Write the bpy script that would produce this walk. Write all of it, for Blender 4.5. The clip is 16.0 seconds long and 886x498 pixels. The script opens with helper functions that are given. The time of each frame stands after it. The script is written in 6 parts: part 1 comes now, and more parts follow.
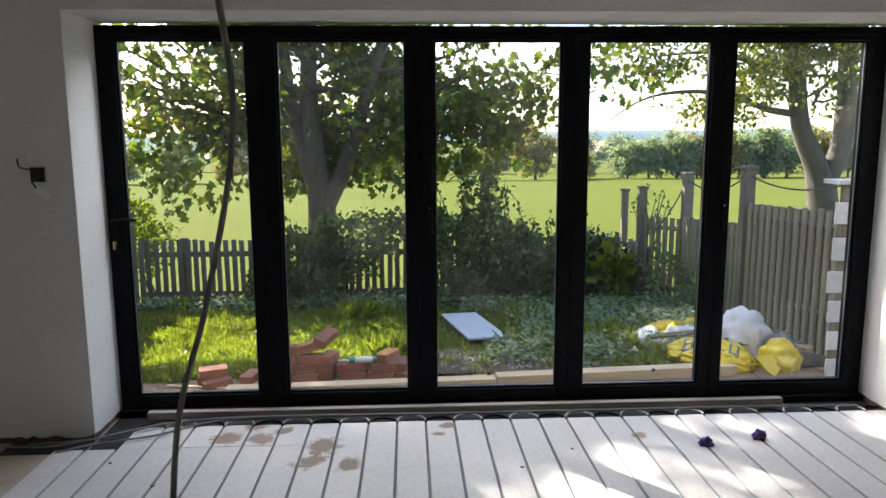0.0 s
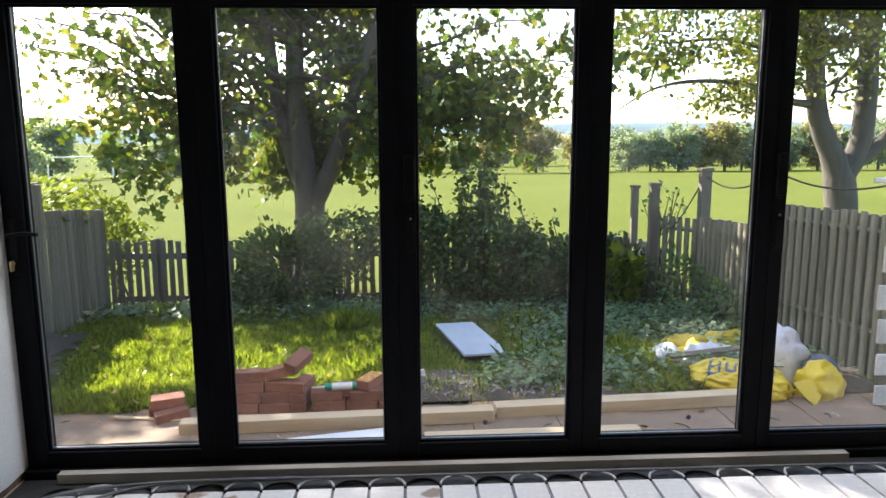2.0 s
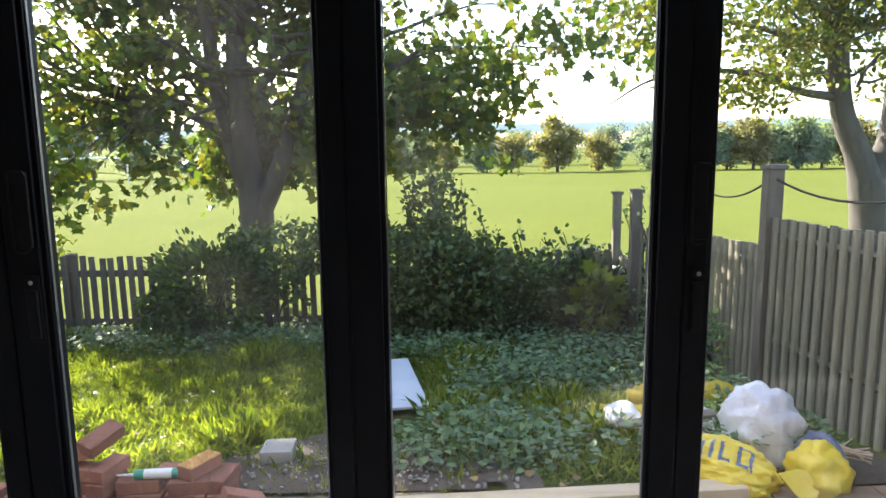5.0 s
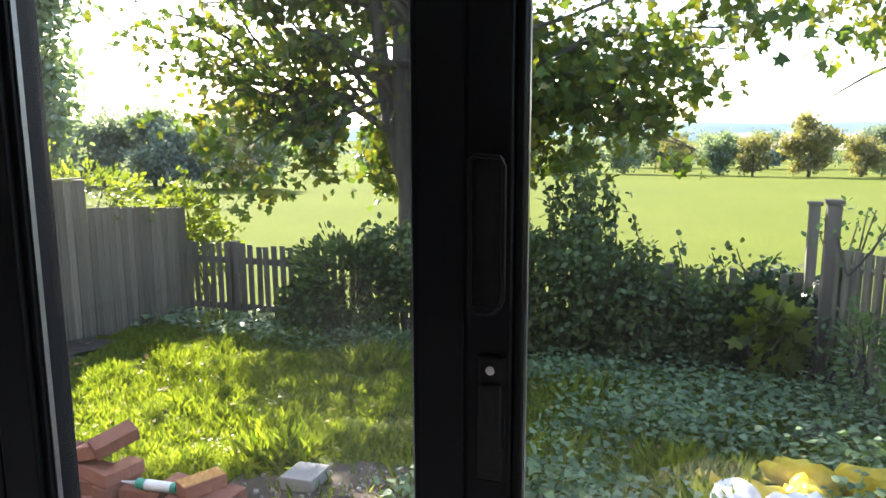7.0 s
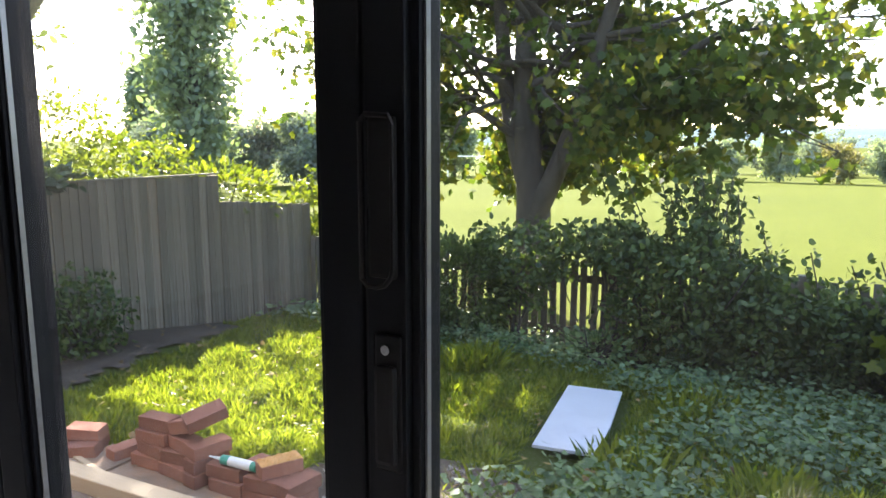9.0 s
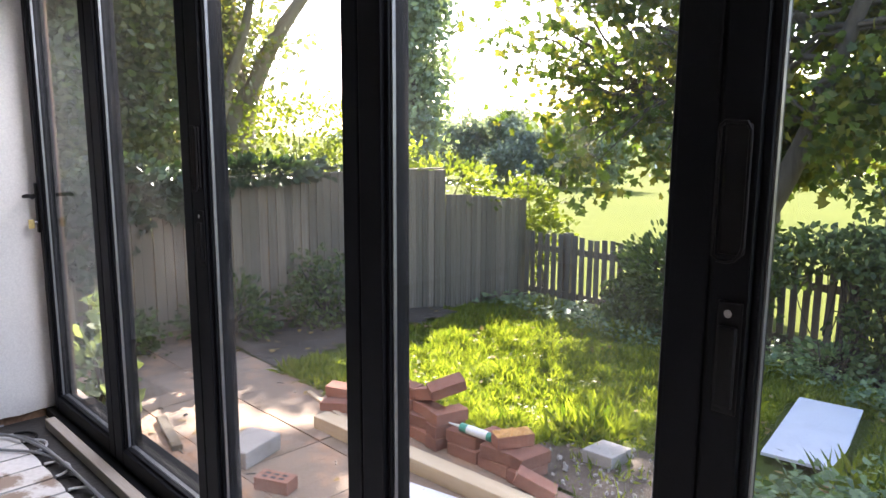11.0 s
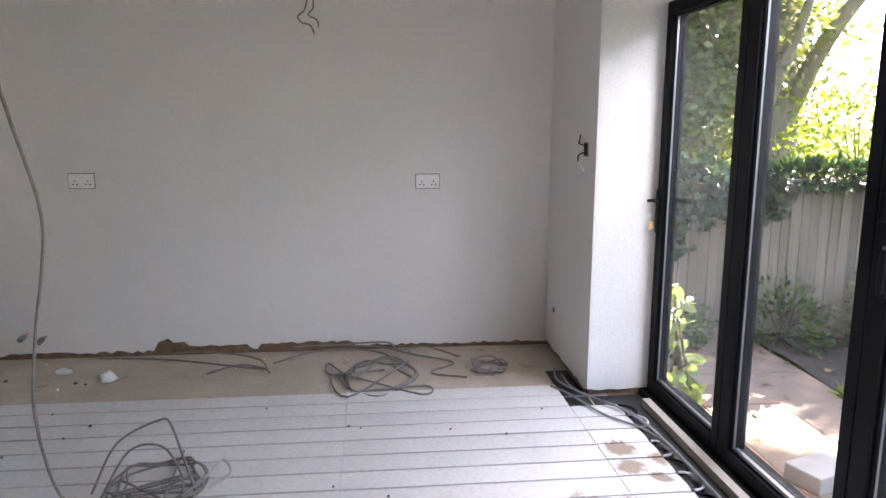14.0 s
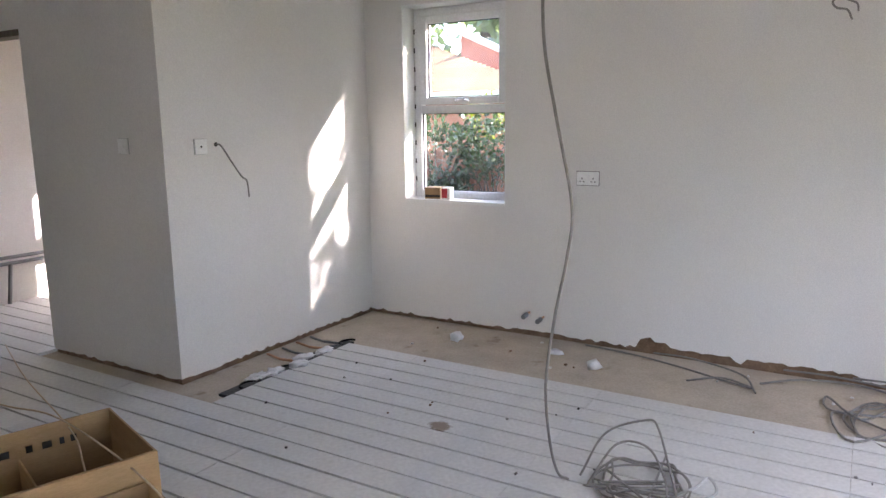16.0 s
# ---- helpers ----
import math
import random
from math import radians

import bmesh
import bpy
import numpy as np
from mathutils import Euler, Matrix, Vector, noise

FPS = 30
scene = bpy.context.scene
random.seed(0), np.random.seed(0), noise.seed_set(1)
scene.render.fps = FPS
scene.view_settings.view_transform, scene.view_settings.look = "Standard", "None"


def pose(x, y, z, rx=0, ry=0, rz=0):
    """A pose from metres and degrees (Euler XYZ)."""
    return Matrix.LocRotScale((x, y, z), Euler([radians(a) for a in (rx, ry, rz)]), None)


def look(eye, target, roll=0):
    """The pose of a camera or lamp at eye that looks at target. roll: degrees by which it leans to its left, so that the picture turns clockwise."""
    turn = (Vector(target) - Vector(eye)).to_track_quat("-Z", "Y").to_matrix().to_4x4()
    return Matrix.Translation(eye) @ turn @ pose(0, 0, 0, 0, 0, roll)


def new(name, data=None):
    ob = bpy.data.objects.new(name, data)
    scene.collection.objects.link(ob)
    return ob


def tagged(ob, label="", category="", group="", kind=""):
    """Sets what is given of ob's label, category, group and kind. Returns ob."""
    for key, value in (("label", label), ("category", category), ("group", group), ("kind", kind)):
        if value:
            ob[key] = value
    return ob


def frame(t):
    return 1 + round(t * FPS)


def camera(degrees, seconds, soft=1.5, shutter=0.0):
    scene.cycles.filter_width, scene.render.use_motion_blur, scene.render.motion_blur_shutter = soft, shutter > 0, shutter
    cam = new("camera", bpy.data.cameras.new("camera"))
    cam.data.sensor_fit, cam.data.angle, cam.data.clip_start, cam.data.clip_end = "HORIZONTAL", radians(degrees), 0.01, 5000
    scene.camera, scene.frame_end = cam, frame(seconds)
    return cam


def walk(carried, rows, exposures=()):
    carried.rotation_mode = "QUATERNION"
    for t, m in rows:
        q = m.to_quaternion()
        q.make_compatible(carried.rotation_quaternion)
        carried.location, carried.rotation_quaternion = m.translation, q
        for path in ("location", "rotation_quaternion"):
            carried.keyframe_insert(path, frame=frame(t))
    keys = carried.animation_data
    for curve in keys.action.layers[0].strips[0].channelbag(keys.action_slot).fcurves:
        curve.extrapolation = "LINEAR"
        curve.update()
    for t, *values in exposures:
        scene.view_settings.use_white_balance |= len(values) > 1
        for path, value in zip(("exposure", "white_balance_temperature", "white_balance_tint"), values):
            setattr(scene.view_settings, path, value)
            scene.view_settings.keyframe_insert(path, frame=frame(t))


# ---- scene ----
cam = camera(64.1, 16.0)
PATH = [
    (0, (-0.036, -0.087, 1.451), (0.06, 1.888, 1.149), -0.3),
    (0.5, (-0.002, 0.049, 1.438), (0.092, 2.023, 1.128), -0.4),
    (1, (0.039, 0.233, 1.447), (0.128, 2.206, 1.131), -0.4),
    (1.5, (0.039, 0.471, 1.444), (0.13, 2.443, 1.122), -0.2),
    (2, (0.07, 0.684, 1.452), (0.165, 2.655, 1.13), -0.3),
    (2.5, (0.187, 1.006, 1.44), (0.286, 2.976, 1.107), -0.3),
    (3, (0.312, 1.237, 1.471), (0.41, 3.207, 1.141), -0.2),
    (3.5, (0.424, 1.494, 1.452), (0.523, 3.464, 1.121), -0.3),
    (4, (0.567, 1.665, 1.461), (0.665, 3.636, 1.135), -0.4),
    (6.4, (1.721, 2.558, 1.392), (1.344, 4.494, 1.065), -0.5),
    (7, (1.873, 2.831, 1.388), (1.264, 4.708, 1.065), -0.2),
    (7.5, (1.973, 3.023, 1.378), (1.275, 4.869, 1.055), -0.1),
    (8, (2.035, 3.115, 1.348), (1.208, 4.908, 1.025), 0.0),
    (8.2, (2.05, 3.099, 1.344), (1.181, 4.872, 1.026), 0.1),
    (10.3, (2.151, 2.814, 1.332), (1.021, 4.433, 1.012), 0.2),
    (10.5, (2.13, 2.781, 1.334), (0.943, 4.358, 1.013), 0.4),
    (11, (2.069, 2.691, 1.343), (0.668, 4.081, 1.022), 0.3),
    (11.5, (2.03, 2.561, 1.397), (0.442, 3.73, 1.058), 0.6),
    (12, (2.002, 2.481, 1.409), (0.277, 3.432, 1.067), 0.6),
    (12.5, (1.99, 2.403, 1.422), (0.18, 3.179, 1.075), 0.6),
    (13, (1.98, 2.326, 1.439), (0.098, 2.901, 1.085), 0.6),
    (13.5, (1.982, 2.259, 1.455), (0.057, 2.665, 1.099), 0.5),
    (14, (1.939, 2.18, 1.457), (-0.018, 2.381, 1.099), 0.1),
    (14.5, (1.89, 2.073, 1.464), (-0.075, 1.982, 1.099), 0.1),
    (15, (1.856, 2.007, 1.464), (-0.064, 1.58, 1.101), -0.1),
    (15.5, (1.864, 1.99, 1.456), (0.047, 1.235, 1.099), -0.4),
    (16, (1.881, 1.995, 1.467), (0.193, 0.983, 1.112), -0.7),
]
EXPOSURES = [(0.0, 2.45, 6500, 13), (2.0, 2.6, 6450, 14), (4.0, 2.7, 6400, 15), (7.0, 2.85, 6400, 15), (8.2, 2.9, 6450, 16), (11.0, 3.08, 6500, 22), (12.0, 3.12, 6500, 24), (13.5, 3.55, 6450, 23), (14.5, 3.85, 6450, 22), (16.0, 4.09, 6400, 22)]
walk(cam, [(t, look(eye, target, roll)) for t, eye, target, roll in PATH], EXPOSURES)

# ---- light ----
SUN_AZ, SUN_EL = -40.5, 33.5          # degrees from +y towards +x, and above the horizon
world = bpy.data.worlds.new("world")
scene.world = world
world.use_nodes = True
wn = world.node_tree
sky = wn.nodes.new("ShaderNodeTexSky")
sky.sky_type = "NISHITA"
sky.sun_disc = False
sky.sun_elevation, sky.sun_rotation = radians(SUN_EL), radians(SUN_AZ)
sky.dust_density, sky.air_density = 1.2, 1.0
wn.nodes["Background"].inputs["Strength"].default_value = 0.1
wn.links.new(sky.outputs["Color"], wn.nodes["Background"].inputs["Color"])
sun = new("sun", bpy.data.lights.new("sun", "SUN"))
sun.data.energy, sun.data.angle, sun.data.color = 4.0, radians(0.5), (1.0, 0.92, 0.81)
_el, _az = radians(SUN_EL), radians(SUN_AZ)
SUN_DIR = Vector((math.sin(_az) * math.cos(_el), math.cos(_az) * math.cos(_el), math.sin(_el)))
sun.matrix_world = look(SUN_DIR * 50, (0, 0, 0))
sky_fill = new("sky_fill", bpy.data.lights.new("sky_fill", "AREA"))      # added fill lamp, unseen outside the door head, standing in for sky light
sky_fill.data.shape, sky_fill.data.size, sky_fill.data.size_y = "RECTANGLE", 4.1, 0.8
sky_fill.data.energy, sky_fill.data.color = 15.0, (1.0, 0.98, 0.96)
sky_fill.matrix_world = look((0.45, 4.2, 2.55), (0.45, 2.2, 0.6))


# ---- materials ----
def material(name):
    m = bpy.data.materials.new(name)
    m.use_nodes = True
    t = m.node_tree
    return m, t, t.nodes["Principled BSDF"]


def noise_node(t, scale, detail=4.0, rough=0.55, stretch=None):
    co = t.nodes.new("ShaderNodeTexCoord")
    n = t.nodes.new("ShaderNodeTexNoise")
    n.inputs["Scale"].default_value, n.inputs["Detail"].default_value, n.inputs["Roughness"].default_value = scale, detail, rough
    if stretch:
        mp = t.nodes.new("ShaderNodeMapping")
        mp.inputs["Scale"].default_value = stretch
        t.links.new(co.outputs["Object"], mp.inputs["Vector"])
        t.links.new(mp.outputs["Vector"], n.inputs["Vector"])
    else:
        t.links.new(co.outputs["Object"], n.inputs["Vector"])
    return n.outputs["Fac"]


def ramp(t, fac, stops):
    r = t.nodes.new("ShaderNodeValToRGB")
    e = r.color_ramp.elements
    while len(e) < len(stops):
        e.new(0.5)
    for k, (p, c) in zip(e, stops):
        k.position, k.color = p, (*c, 1)
    t.links.new(fac, r.inputs["Fac"])
    return r.outputs["Color"]


def mix(t, fac, a, b, mode="MIX"):
    n = t.nodes.new("ShaderNodeMix")
    n.data_type, n.blend_type = "RGBA", mode
    for sock, v in ((n.inputs["Factor"], fac), (n.inputs["A"], a), (n.inputs["B"], b)):
        if isinstance(v, bpy.types.NodeSocket):
            t.links.new(v, sock)
        elif isinstance(v, tuple):
            sock.default_value = (*v, 1)
        else:
            sock.default_value = v
    return n.outputs["Result"]


def bump(t, p, fac, strength, distance=0.01):
    b = t.nodes.new("ShaderNodeBump")
    b.inputs["Strength"].default_value, b.inputs["Distance"].default_value = strength, distance
    t.links.new(fac, b.inputs["Height"])
    t.links.new(b.outputs["Normal"], p.inputs["Normal"])


def surface(name, dark, light, scale=6.0, rough=0.7, metal=0.0, grain=60.0, relief=0.2, stretch=None, spots=None, vary=0.0, spec=0.5):
    """Two-scale mottled surface; spots: (colour, scale, threshold) for stains; vary: brightness change from piece to piece."""
    m, t, p = material(name)
    col = ramp(t, noise_node(t, scale, 5, 0.6, stretch), [(0.3, dark), (0.7, light)])
    fine = noise_node(t, grain, 3, 0.6, stretch)
    col = mix(t, 0.25, col, ramp(t, fine, [(0.3, tuple(c * 0.6 for c in dark)), (0.7, tuple(min(1, c * 1.15) for c in light))]))
    if spots:
        sc, s_scale, thr = spots
        mask = ramp(t, noise_node(t, s_scale, 6, 0.65), [(thr, (0, 0, 0)), (min(thr + 0.08, 1), (1, 1, 1))])
        col = mix(t, mask, col, sc)
    if vary:
        oi = t.nodes.new("ShaderNodeObjectInfo")
        mr = t.nodes.new("ShaderNodeMapRange")
        mr.inputs["To Min"].default_value, mr.inputs["To Max"].default_value = 1 - vary, 1 + vary
        t.links.new(oi.outputs["Random"], mr.inputs["Value"])
        col = mix(t, 1.0, col, mr.outputs["Result"], "MULTIPLY")
    t.links.new(col, p.inputs["Base Color"])
    p.inputs["Roughness"].default_value, p.inputs["Metallic"].default_value = rough, metal
    p.inputs["Specular IOR Level"].default_value = spec
    if relief:
        bump(t, p, fine, relief)
    return m


def leafy(name, dark, light, glow=0.45, rough=0.45):
    """Leaves: colour by island, with light passing through them."""
    m, t, p = material(name)
    geo = t.nodes.new("ShaderNodeNewGeometry")
    col = ramp(t, geo.outputs["Random Per Island"], [(0.0, dark), (0.6, light), (1.0, tuple(min(1, c * 1.35) for c in light))])
    t.links.new(col, p.inputs["Base Color"])
    p.inputs["Roughness"].default_value = rough
    p.inputs["Specular IOR Level"].default_value = 0.35
    tr = t.nodes.new("ShaderNodeBsdfTranslucent")
    t.links.new(mix(t, 1.0, col, (1.5, 1.6, 0.6), "MULTIPLY"), tr.inputs["Color"])
    mx = t.nodes.new("ShaderNodeMixShader")
    mx.inputs["Fac"].default_value = glow
    t.links.new(p.outputs["BSDF"], mx.inputs[1])
    t.links.new(tr.outputs["BSDF"], mx.inputs[2])
    t.links.new(mx.outputs["Shader"], t.nodes["Material Output"].inputs["Surface"])
    return m


def glass(name, dirt=0.008, tint=(0.97, 0.985, 0.98)):
    """A clear pane with reflections, smears and dried splashes."""
    m, t, p = material(name)
    t.nodes.remove(p)
    tr, gl, df = (t.nodes.new(k) for k in ("ShaderNodeBsdfTransparent", "ShaderNodeBsdfGlossy", "ShaderNodeBsdfTranslucent"))
    tr.inputs["Color"].default_value = (*tint, 1)
    gl.inputs["Roughness"].default_value = 0.0
    df.inputs["Color"].default_value = (0.9, 0.9, 0.88, 1)
    lw = t.nodes.new("ShaderNodeLayerWeight")
    lw.inputs["Blend"].default_value = 0.5
    pw, fr = t.nodes.new("ShaderNodeMath"), t.nodes.new("ShaderNodeMath")
    pw.operation, fr.operation = "POWER", "MULTIPLY_ADD"
    pw.inputs[1].default_value = 5.0
    fr.inputs[1].default_value, fr.inputs[2].default_value = 0.7, 0.022
    t.links.new(lw.outputs["Facing"], pw.inputs[0])
    t.links.new(pw.outputs["Value"], fr.inputs[0])
    m1, m2 = t.nodes.new("ShaderNodeMixShader"), t.nodes.new("ShaderNodeMixShader")
    t.links.new(fr.outputs["Value"], m1.inputs["Fac"])
    t.links.new(tr.outputs["BSDF"], m1.inputs[1])
    t.links.new(gl.outputs["BSDF"], m1.inputs[2])
    lo = dirt * 0.25
    smear = ramp(t, noise_node(t, 2.2, 5, 0.6, (1, 1, 0.45)), [(0.42, (lo, lo, lo)), (0.75, (dirt * 1.6,) * 3)])
    specks = ramp(t, noise_node(t, 38, 2, 0.5), [(0.72, (0, 0, 0)), (0.78, (dirt * 2.0,) * 3)])
    t.links.new(mix(t, 1.0, smear, specks, "ADD"), m2.inputs["Fac"])
    t.links.new(m1.outputs["Shader"], m2.inputs[1])
    t.links.new(df.outputs["BSDF"], m2.inputs[2])
    t.links.new(m2.outputs["Shader"], t.nodes["Material Output"].inputs["Surface"])
    return m


PLASTER = surface("painted_plaster", (0.74, 0.72, 0.7), (0.79, 0.775, 0.755), 1.3, 0.85, grain=140, relief=0.025)
WHITE = surface("white_paint", (0.76, 0.76, 0.75), (0.82, 0.82, 0.8), 2.0, 0.8, grain=120, relief=0.05)
CEILING = surface("ceiling_paint", (0.74, 0.73, 0.71), (0.8, 0.79, 0.77), 2.0, 0.9, grain=90, relief=0.05)
MASONRY = surface("exposed_masonry", (0.11, 0.06, 0.035), (0.3, 0.2, 0.13), 9, 0.95, grain=70, relief=0.7)
SCREED = surface("dusty_screed", (0.4, 0.34, 0.27), (0.56, 0.49, 0.4), 3.5, 0.9, grain=80, relief=0.3, spots=((0.3, 0.24, 0.18), 5, 0.62))
BOARD = surface("gypsum_floor_board", (0.58, 0.575, 0.56), (0.68, 0.675, 0.66), 2.5, 0.7, grain=45, relief=0.04, spots=((0.42, 0.35, 0.27), 2.6, 0.645), vary=0.035)


def with_stains(m, places, colour):
    """Dried mud trodden over a floor: ragged patches (x, y, radius) in room coordinates."""
    t = m.node_tree
    p = t.nodes["Principled BSDF"]
    col = p.inputs["Base Color"].links[0].from_socket
    geo = t.nodes.new("ShaderNodeNewGeometry")
    wob = t.nodes.new("ShaderNodeTexNoise")
    wob.inputs["Scale"].default_value, wob.inputs["Detail"].default_value, wob.inputs["Roughness"].default_value = 14.0, 6.0, 0.7
    t.links.new(geo.outputs["Position"], wob.inputs["Vector"])
    for x, y, r in places:
        d = t.nodes.new("ShaderNodeVectorMath")
        d.operation = "DISTANCE"
        d.inputs[1].default_value = (x, y, 0)
        t.links.new(geo.outputs["Position"], d.inputs[0])
        s = t.nodes.new("ShaderNodeMath")
        s.operation = "MULTIPLY_ADD"
        s.inputs[1].default_value = -0.47 / r
        t.links.new(d.outputs["Value"], s.inputs[0])
        t.links.new(wob.outputs["Fac"], s.inputs[2])
        mask = ramp(t, s.outputs["Value"], [(0.08, (0, 0, 0)), (0.24, (0.85, 0.85, 0.85))])
        col = mix(t, mask, col, colour)
    t.links.new(col, p.inputs["Base Color"])


with_stains(BOARD, ((-0.95, 3.28, 0.09), (-0.78, 3.27, 0.08), (-0.46, 3.16, 0.12), (-0.5, 3.0, 0.09), (-0.32, 2.96, 0.08), (-0.68, 3.36, 0.06), (-0.83, 3.41, 0.07), (0.15, 3.38, 0.05), (0.1, 3.28, 0.04), (1.1, 3.2, 0.05), (0.3, 1.2, 0.06), (-0.9, 0.3, 0.07)), (0.21, 0.14, 0.09))
PIPE = surface("grey_plastic_pipe", (0.15, 0.16, 0.17), (0.23, 0.24, 0.25), 8, 0.45, relief=0.05)
PIPE_PALE = surface("pale_plastic_pipe", (0.4, 0.41, 0.41), (0.52, 0.53, 0.53), 8, 0.4, relief=0.05)
BLACK = surface("black_plastic_sheet", (0.014, 0.014, 0.015), (0.035, 0.034, 0.034), 9, 0.5, relief=0.3, spots=((0.2, 0.17, 0.14), 12, 0.68))
FRAME = surface("anthracite_aluminium", (0.005, 0.0055, 0.007), (0.008, 0.009, 0.012), 3, 0.5, grain=300, relief=0.03, spec=0.08)
FRAME_EDGE = surface("silver_glazing_gasket", (0.16, 0.165, 0.18), (0.24, 0.25, 0.26), 5, 0.35, 0.6, relief=0.02)
RUBBER = surface("black_rubber", (0.005, 0.005, 0.006), (0.009, 0.009, 0.01), 8, 0.6, relief=0.1, spec=0.15)
CHROME = surface("worn_chrome", (0.55, 0.55, 0.55), (0.7, 0.7, 0.7), 12, 0.25, 1.0, relief=0.02)
BRASS = surface("brass_key", (0.6, 0.45, 0.2), (0.75, 0.58, 0.3), 12, 0.3, 1.0, relief=0.02)
GLASS = glass("smeared_pane", 0.0035)
GLASS_DUSTY = glass("dusty_pane", 0.0045)
GLASS_W = glass("dusty_window_pane", 0.015)
BATTEN = surface("grey_timber_batten", (0.3, 0.27, 0.23), (0.42, 0.385, 0.33), 3, 0.75, grain=60, relief=0.25, stretch=(0.3, 4, 4))
UPVC = surface("white_plastic_frame", (0.76, 0.77, 0.78), (0.82, 0.83, 0.84), 3, 0.35, relief=0.02)
SOCKET = surface("white_moulded_plastic", (0.84, 0.84, 0.83), (0.88, 0.88, 0.87), 6, 0.35, relief=0.02)
DARK = surface("dark_recess", (0.02, 0.018, 0.016), (0.045, 0.04, 0.035), 20, 0.9)
CABLE = surface("grey_cable_sheath", (0.17, 0.16, 0.15), (0.27, 0.255, 0.24), 25, 0.5, relief=0.1)
COPPER = surface("copper_pipe", (0.5, 0.28, 0.17), (0.62, 0.36, 0.22), 20, 0.4, 0.9, relief=0.05)
CARD = surface("corrugated_cardboard", (0.36, 0.235, 0.115), (0.46, 0.31, 0.165), 4, 0.85, grain=70, relief=0.2, stretch=(1, 1, 6))
INK = surface("black_print", (0.03, 0.028, 0.026), (0.06, 0.055, 0.05), 20, 0.7)
STRING = surface("jute_string", (0.5, 0.38, 0.26), (0.62, 0.5, 0.36), 90, 0.9, relief=0.4)
PURPLE = surface("purple_foil", (0.035, 0.02, 0.12), (0.1, 0.07, 0.28), 25, 0.3, 0.3, relief=0.6)
BRICK = surface("red_brick", (0.21, 0.085, 0.055), (0.36, 0.165, 0.105), 7, 0.9, grain=55, relief=0.6, spots=((0.44, 0.37, 0.3), 9, 0.63), vary=0.18)
CRUMBLE = surface("orange_brick_face", (0.5, 0.24, 0.07), (0.66, 0.38, 0.14), 22, 0.95, grain=60, relief=0.9)
PAVING = surface("dusty_paving", (0.16, 0.115, 0.078), (0.31, 0.225, 0.155), 2.4, 0.9, grain=45, relief=0.4, spots=((0.4, 0.235, 0.135), 1.3, 0.47), vary=0.06)
CONCRETE = surface("weathered_concrete", (0.27, 0.25, 0.22), (0.4, 0.37, 0.33), 5, 0.92, grain=60, relief=0.5)
TIMBER = surface("sawn_pine", (0.46, 0.34, 0.2), (0.62, 0.5, 0.33), 2.0, 0.75, grain=30, relief=0.25, stretch=(0.5, 9, 9))
TIMBER_GREY = surface("weathered_fence_wood", (0.13, 0.108, 0.076), (0.29, 0.245, 0.18), 3.5, 0.9, grain=35, relief=0.5, stretch=(6, 6, 0.5), vary=0.28, spec=0.2)
TIMBER_GREEN = surface("mossy_fence_wood", (0.17, 0.15, 0.095), (0.36, 0.325, 0.225), 3.5, 0.9, grain=35, relief=0.5, stretch=(6, 6, 0.5), vary=0.16)
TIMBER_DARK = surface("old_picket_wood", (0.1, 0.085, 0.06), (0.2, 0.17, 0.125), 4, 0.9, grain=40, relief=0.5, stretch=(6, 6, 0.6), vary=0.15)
WHITEWASH = surface("flaking_white_boards", (0.5, 0.49, 0.46), (0.66, 0.65, 0.62), 4, 0.85, grain=30, relief=0.4, vary=0.1)
FOAMBOARD = surface("pale_insulation_board", (0.58, 0.6, 0.62), (0.7, 0.72, 0.74), 4, 0.6, grain=60, relief=0.1)
BAG_YELLOW = surface("yellow_plastic_sack", (0.62, 0.45, 0.015), (0.78, 0.6, 0.04), 6, 0.4, grain=30, relief=0.5)
BAG_BLUE = surface("blue_sack_print", (0.05, 0.07, 0.13), (0.12, 0.15, 0.24), 9, 0.45, relief=0.3)
POLY = surface("cloudy_polythene", (0.7, 0.7, 0.72), (0.82, 0.82, 0.84), 8, 0.3, grain=35, relief=0.7)
TUBE_WHITE = surface("white_cartridge", (0.7, 0.72, 0.7), (0.8, 0.82, 0.8), 10, 0.4)
TUBE_GREEN = surface("green_cartridge_print", (0.03, 0.25, 0.17), (0.06, 0.36, 0.25), 10, 0.4)
RED = surface("red_card_print", (0.45, 0.02, 0.03), (0.55, 0.04, 0.05), 10, 0.6)
SOIL = surface("dark_garden_soil", (0.045, 0.033, 0.022), (0.11, 0.082, 0.055), 5, 0.95, grain=50, relief=0.9)
TURF = surface("turf", (0.045, 0.06, 0.012), (0.09, 0.115, 0.02), 2.2, 0.95, grain=60, relief=0.9, spec=0.1)
MEADOW = surface("mown_field", (0.08, 0.098, 0.018), (0.105, 0.122, 0.025), 0.12, 1.0, grain=1.5, relief=0.6, spec=0.02)
STUBBLE = surface("harvested_field", (0.26, 0.21, 0.14), (0.34, 0.28, 0.19), 0.05, 1.0, relief=0, spec=0.02)
# the blue of distance haze is put into the hill colour
HILL = surface("haze_blue_woodland", (0.1, 0.15, 0.17), (0.16, 0.21, 0.22), 0.03, 1.0, grain=0.3, relief=0, spec=0.02)
BARK = surface("tree_bark", (0.035, 0.028, 0.02), (0.1, 0.085, 0.066), 5, 0.95, grain=30, relief=1.0, stretch=(3, 3, 0.6))
BARK_PALE = surface("pale_tree_bark", (0.03, 0.026, 0.021), (0.115, 0.1, 0.08), 6, 0.9, grain=25, relief=0.9, stretch=(3, 3, 0.7))
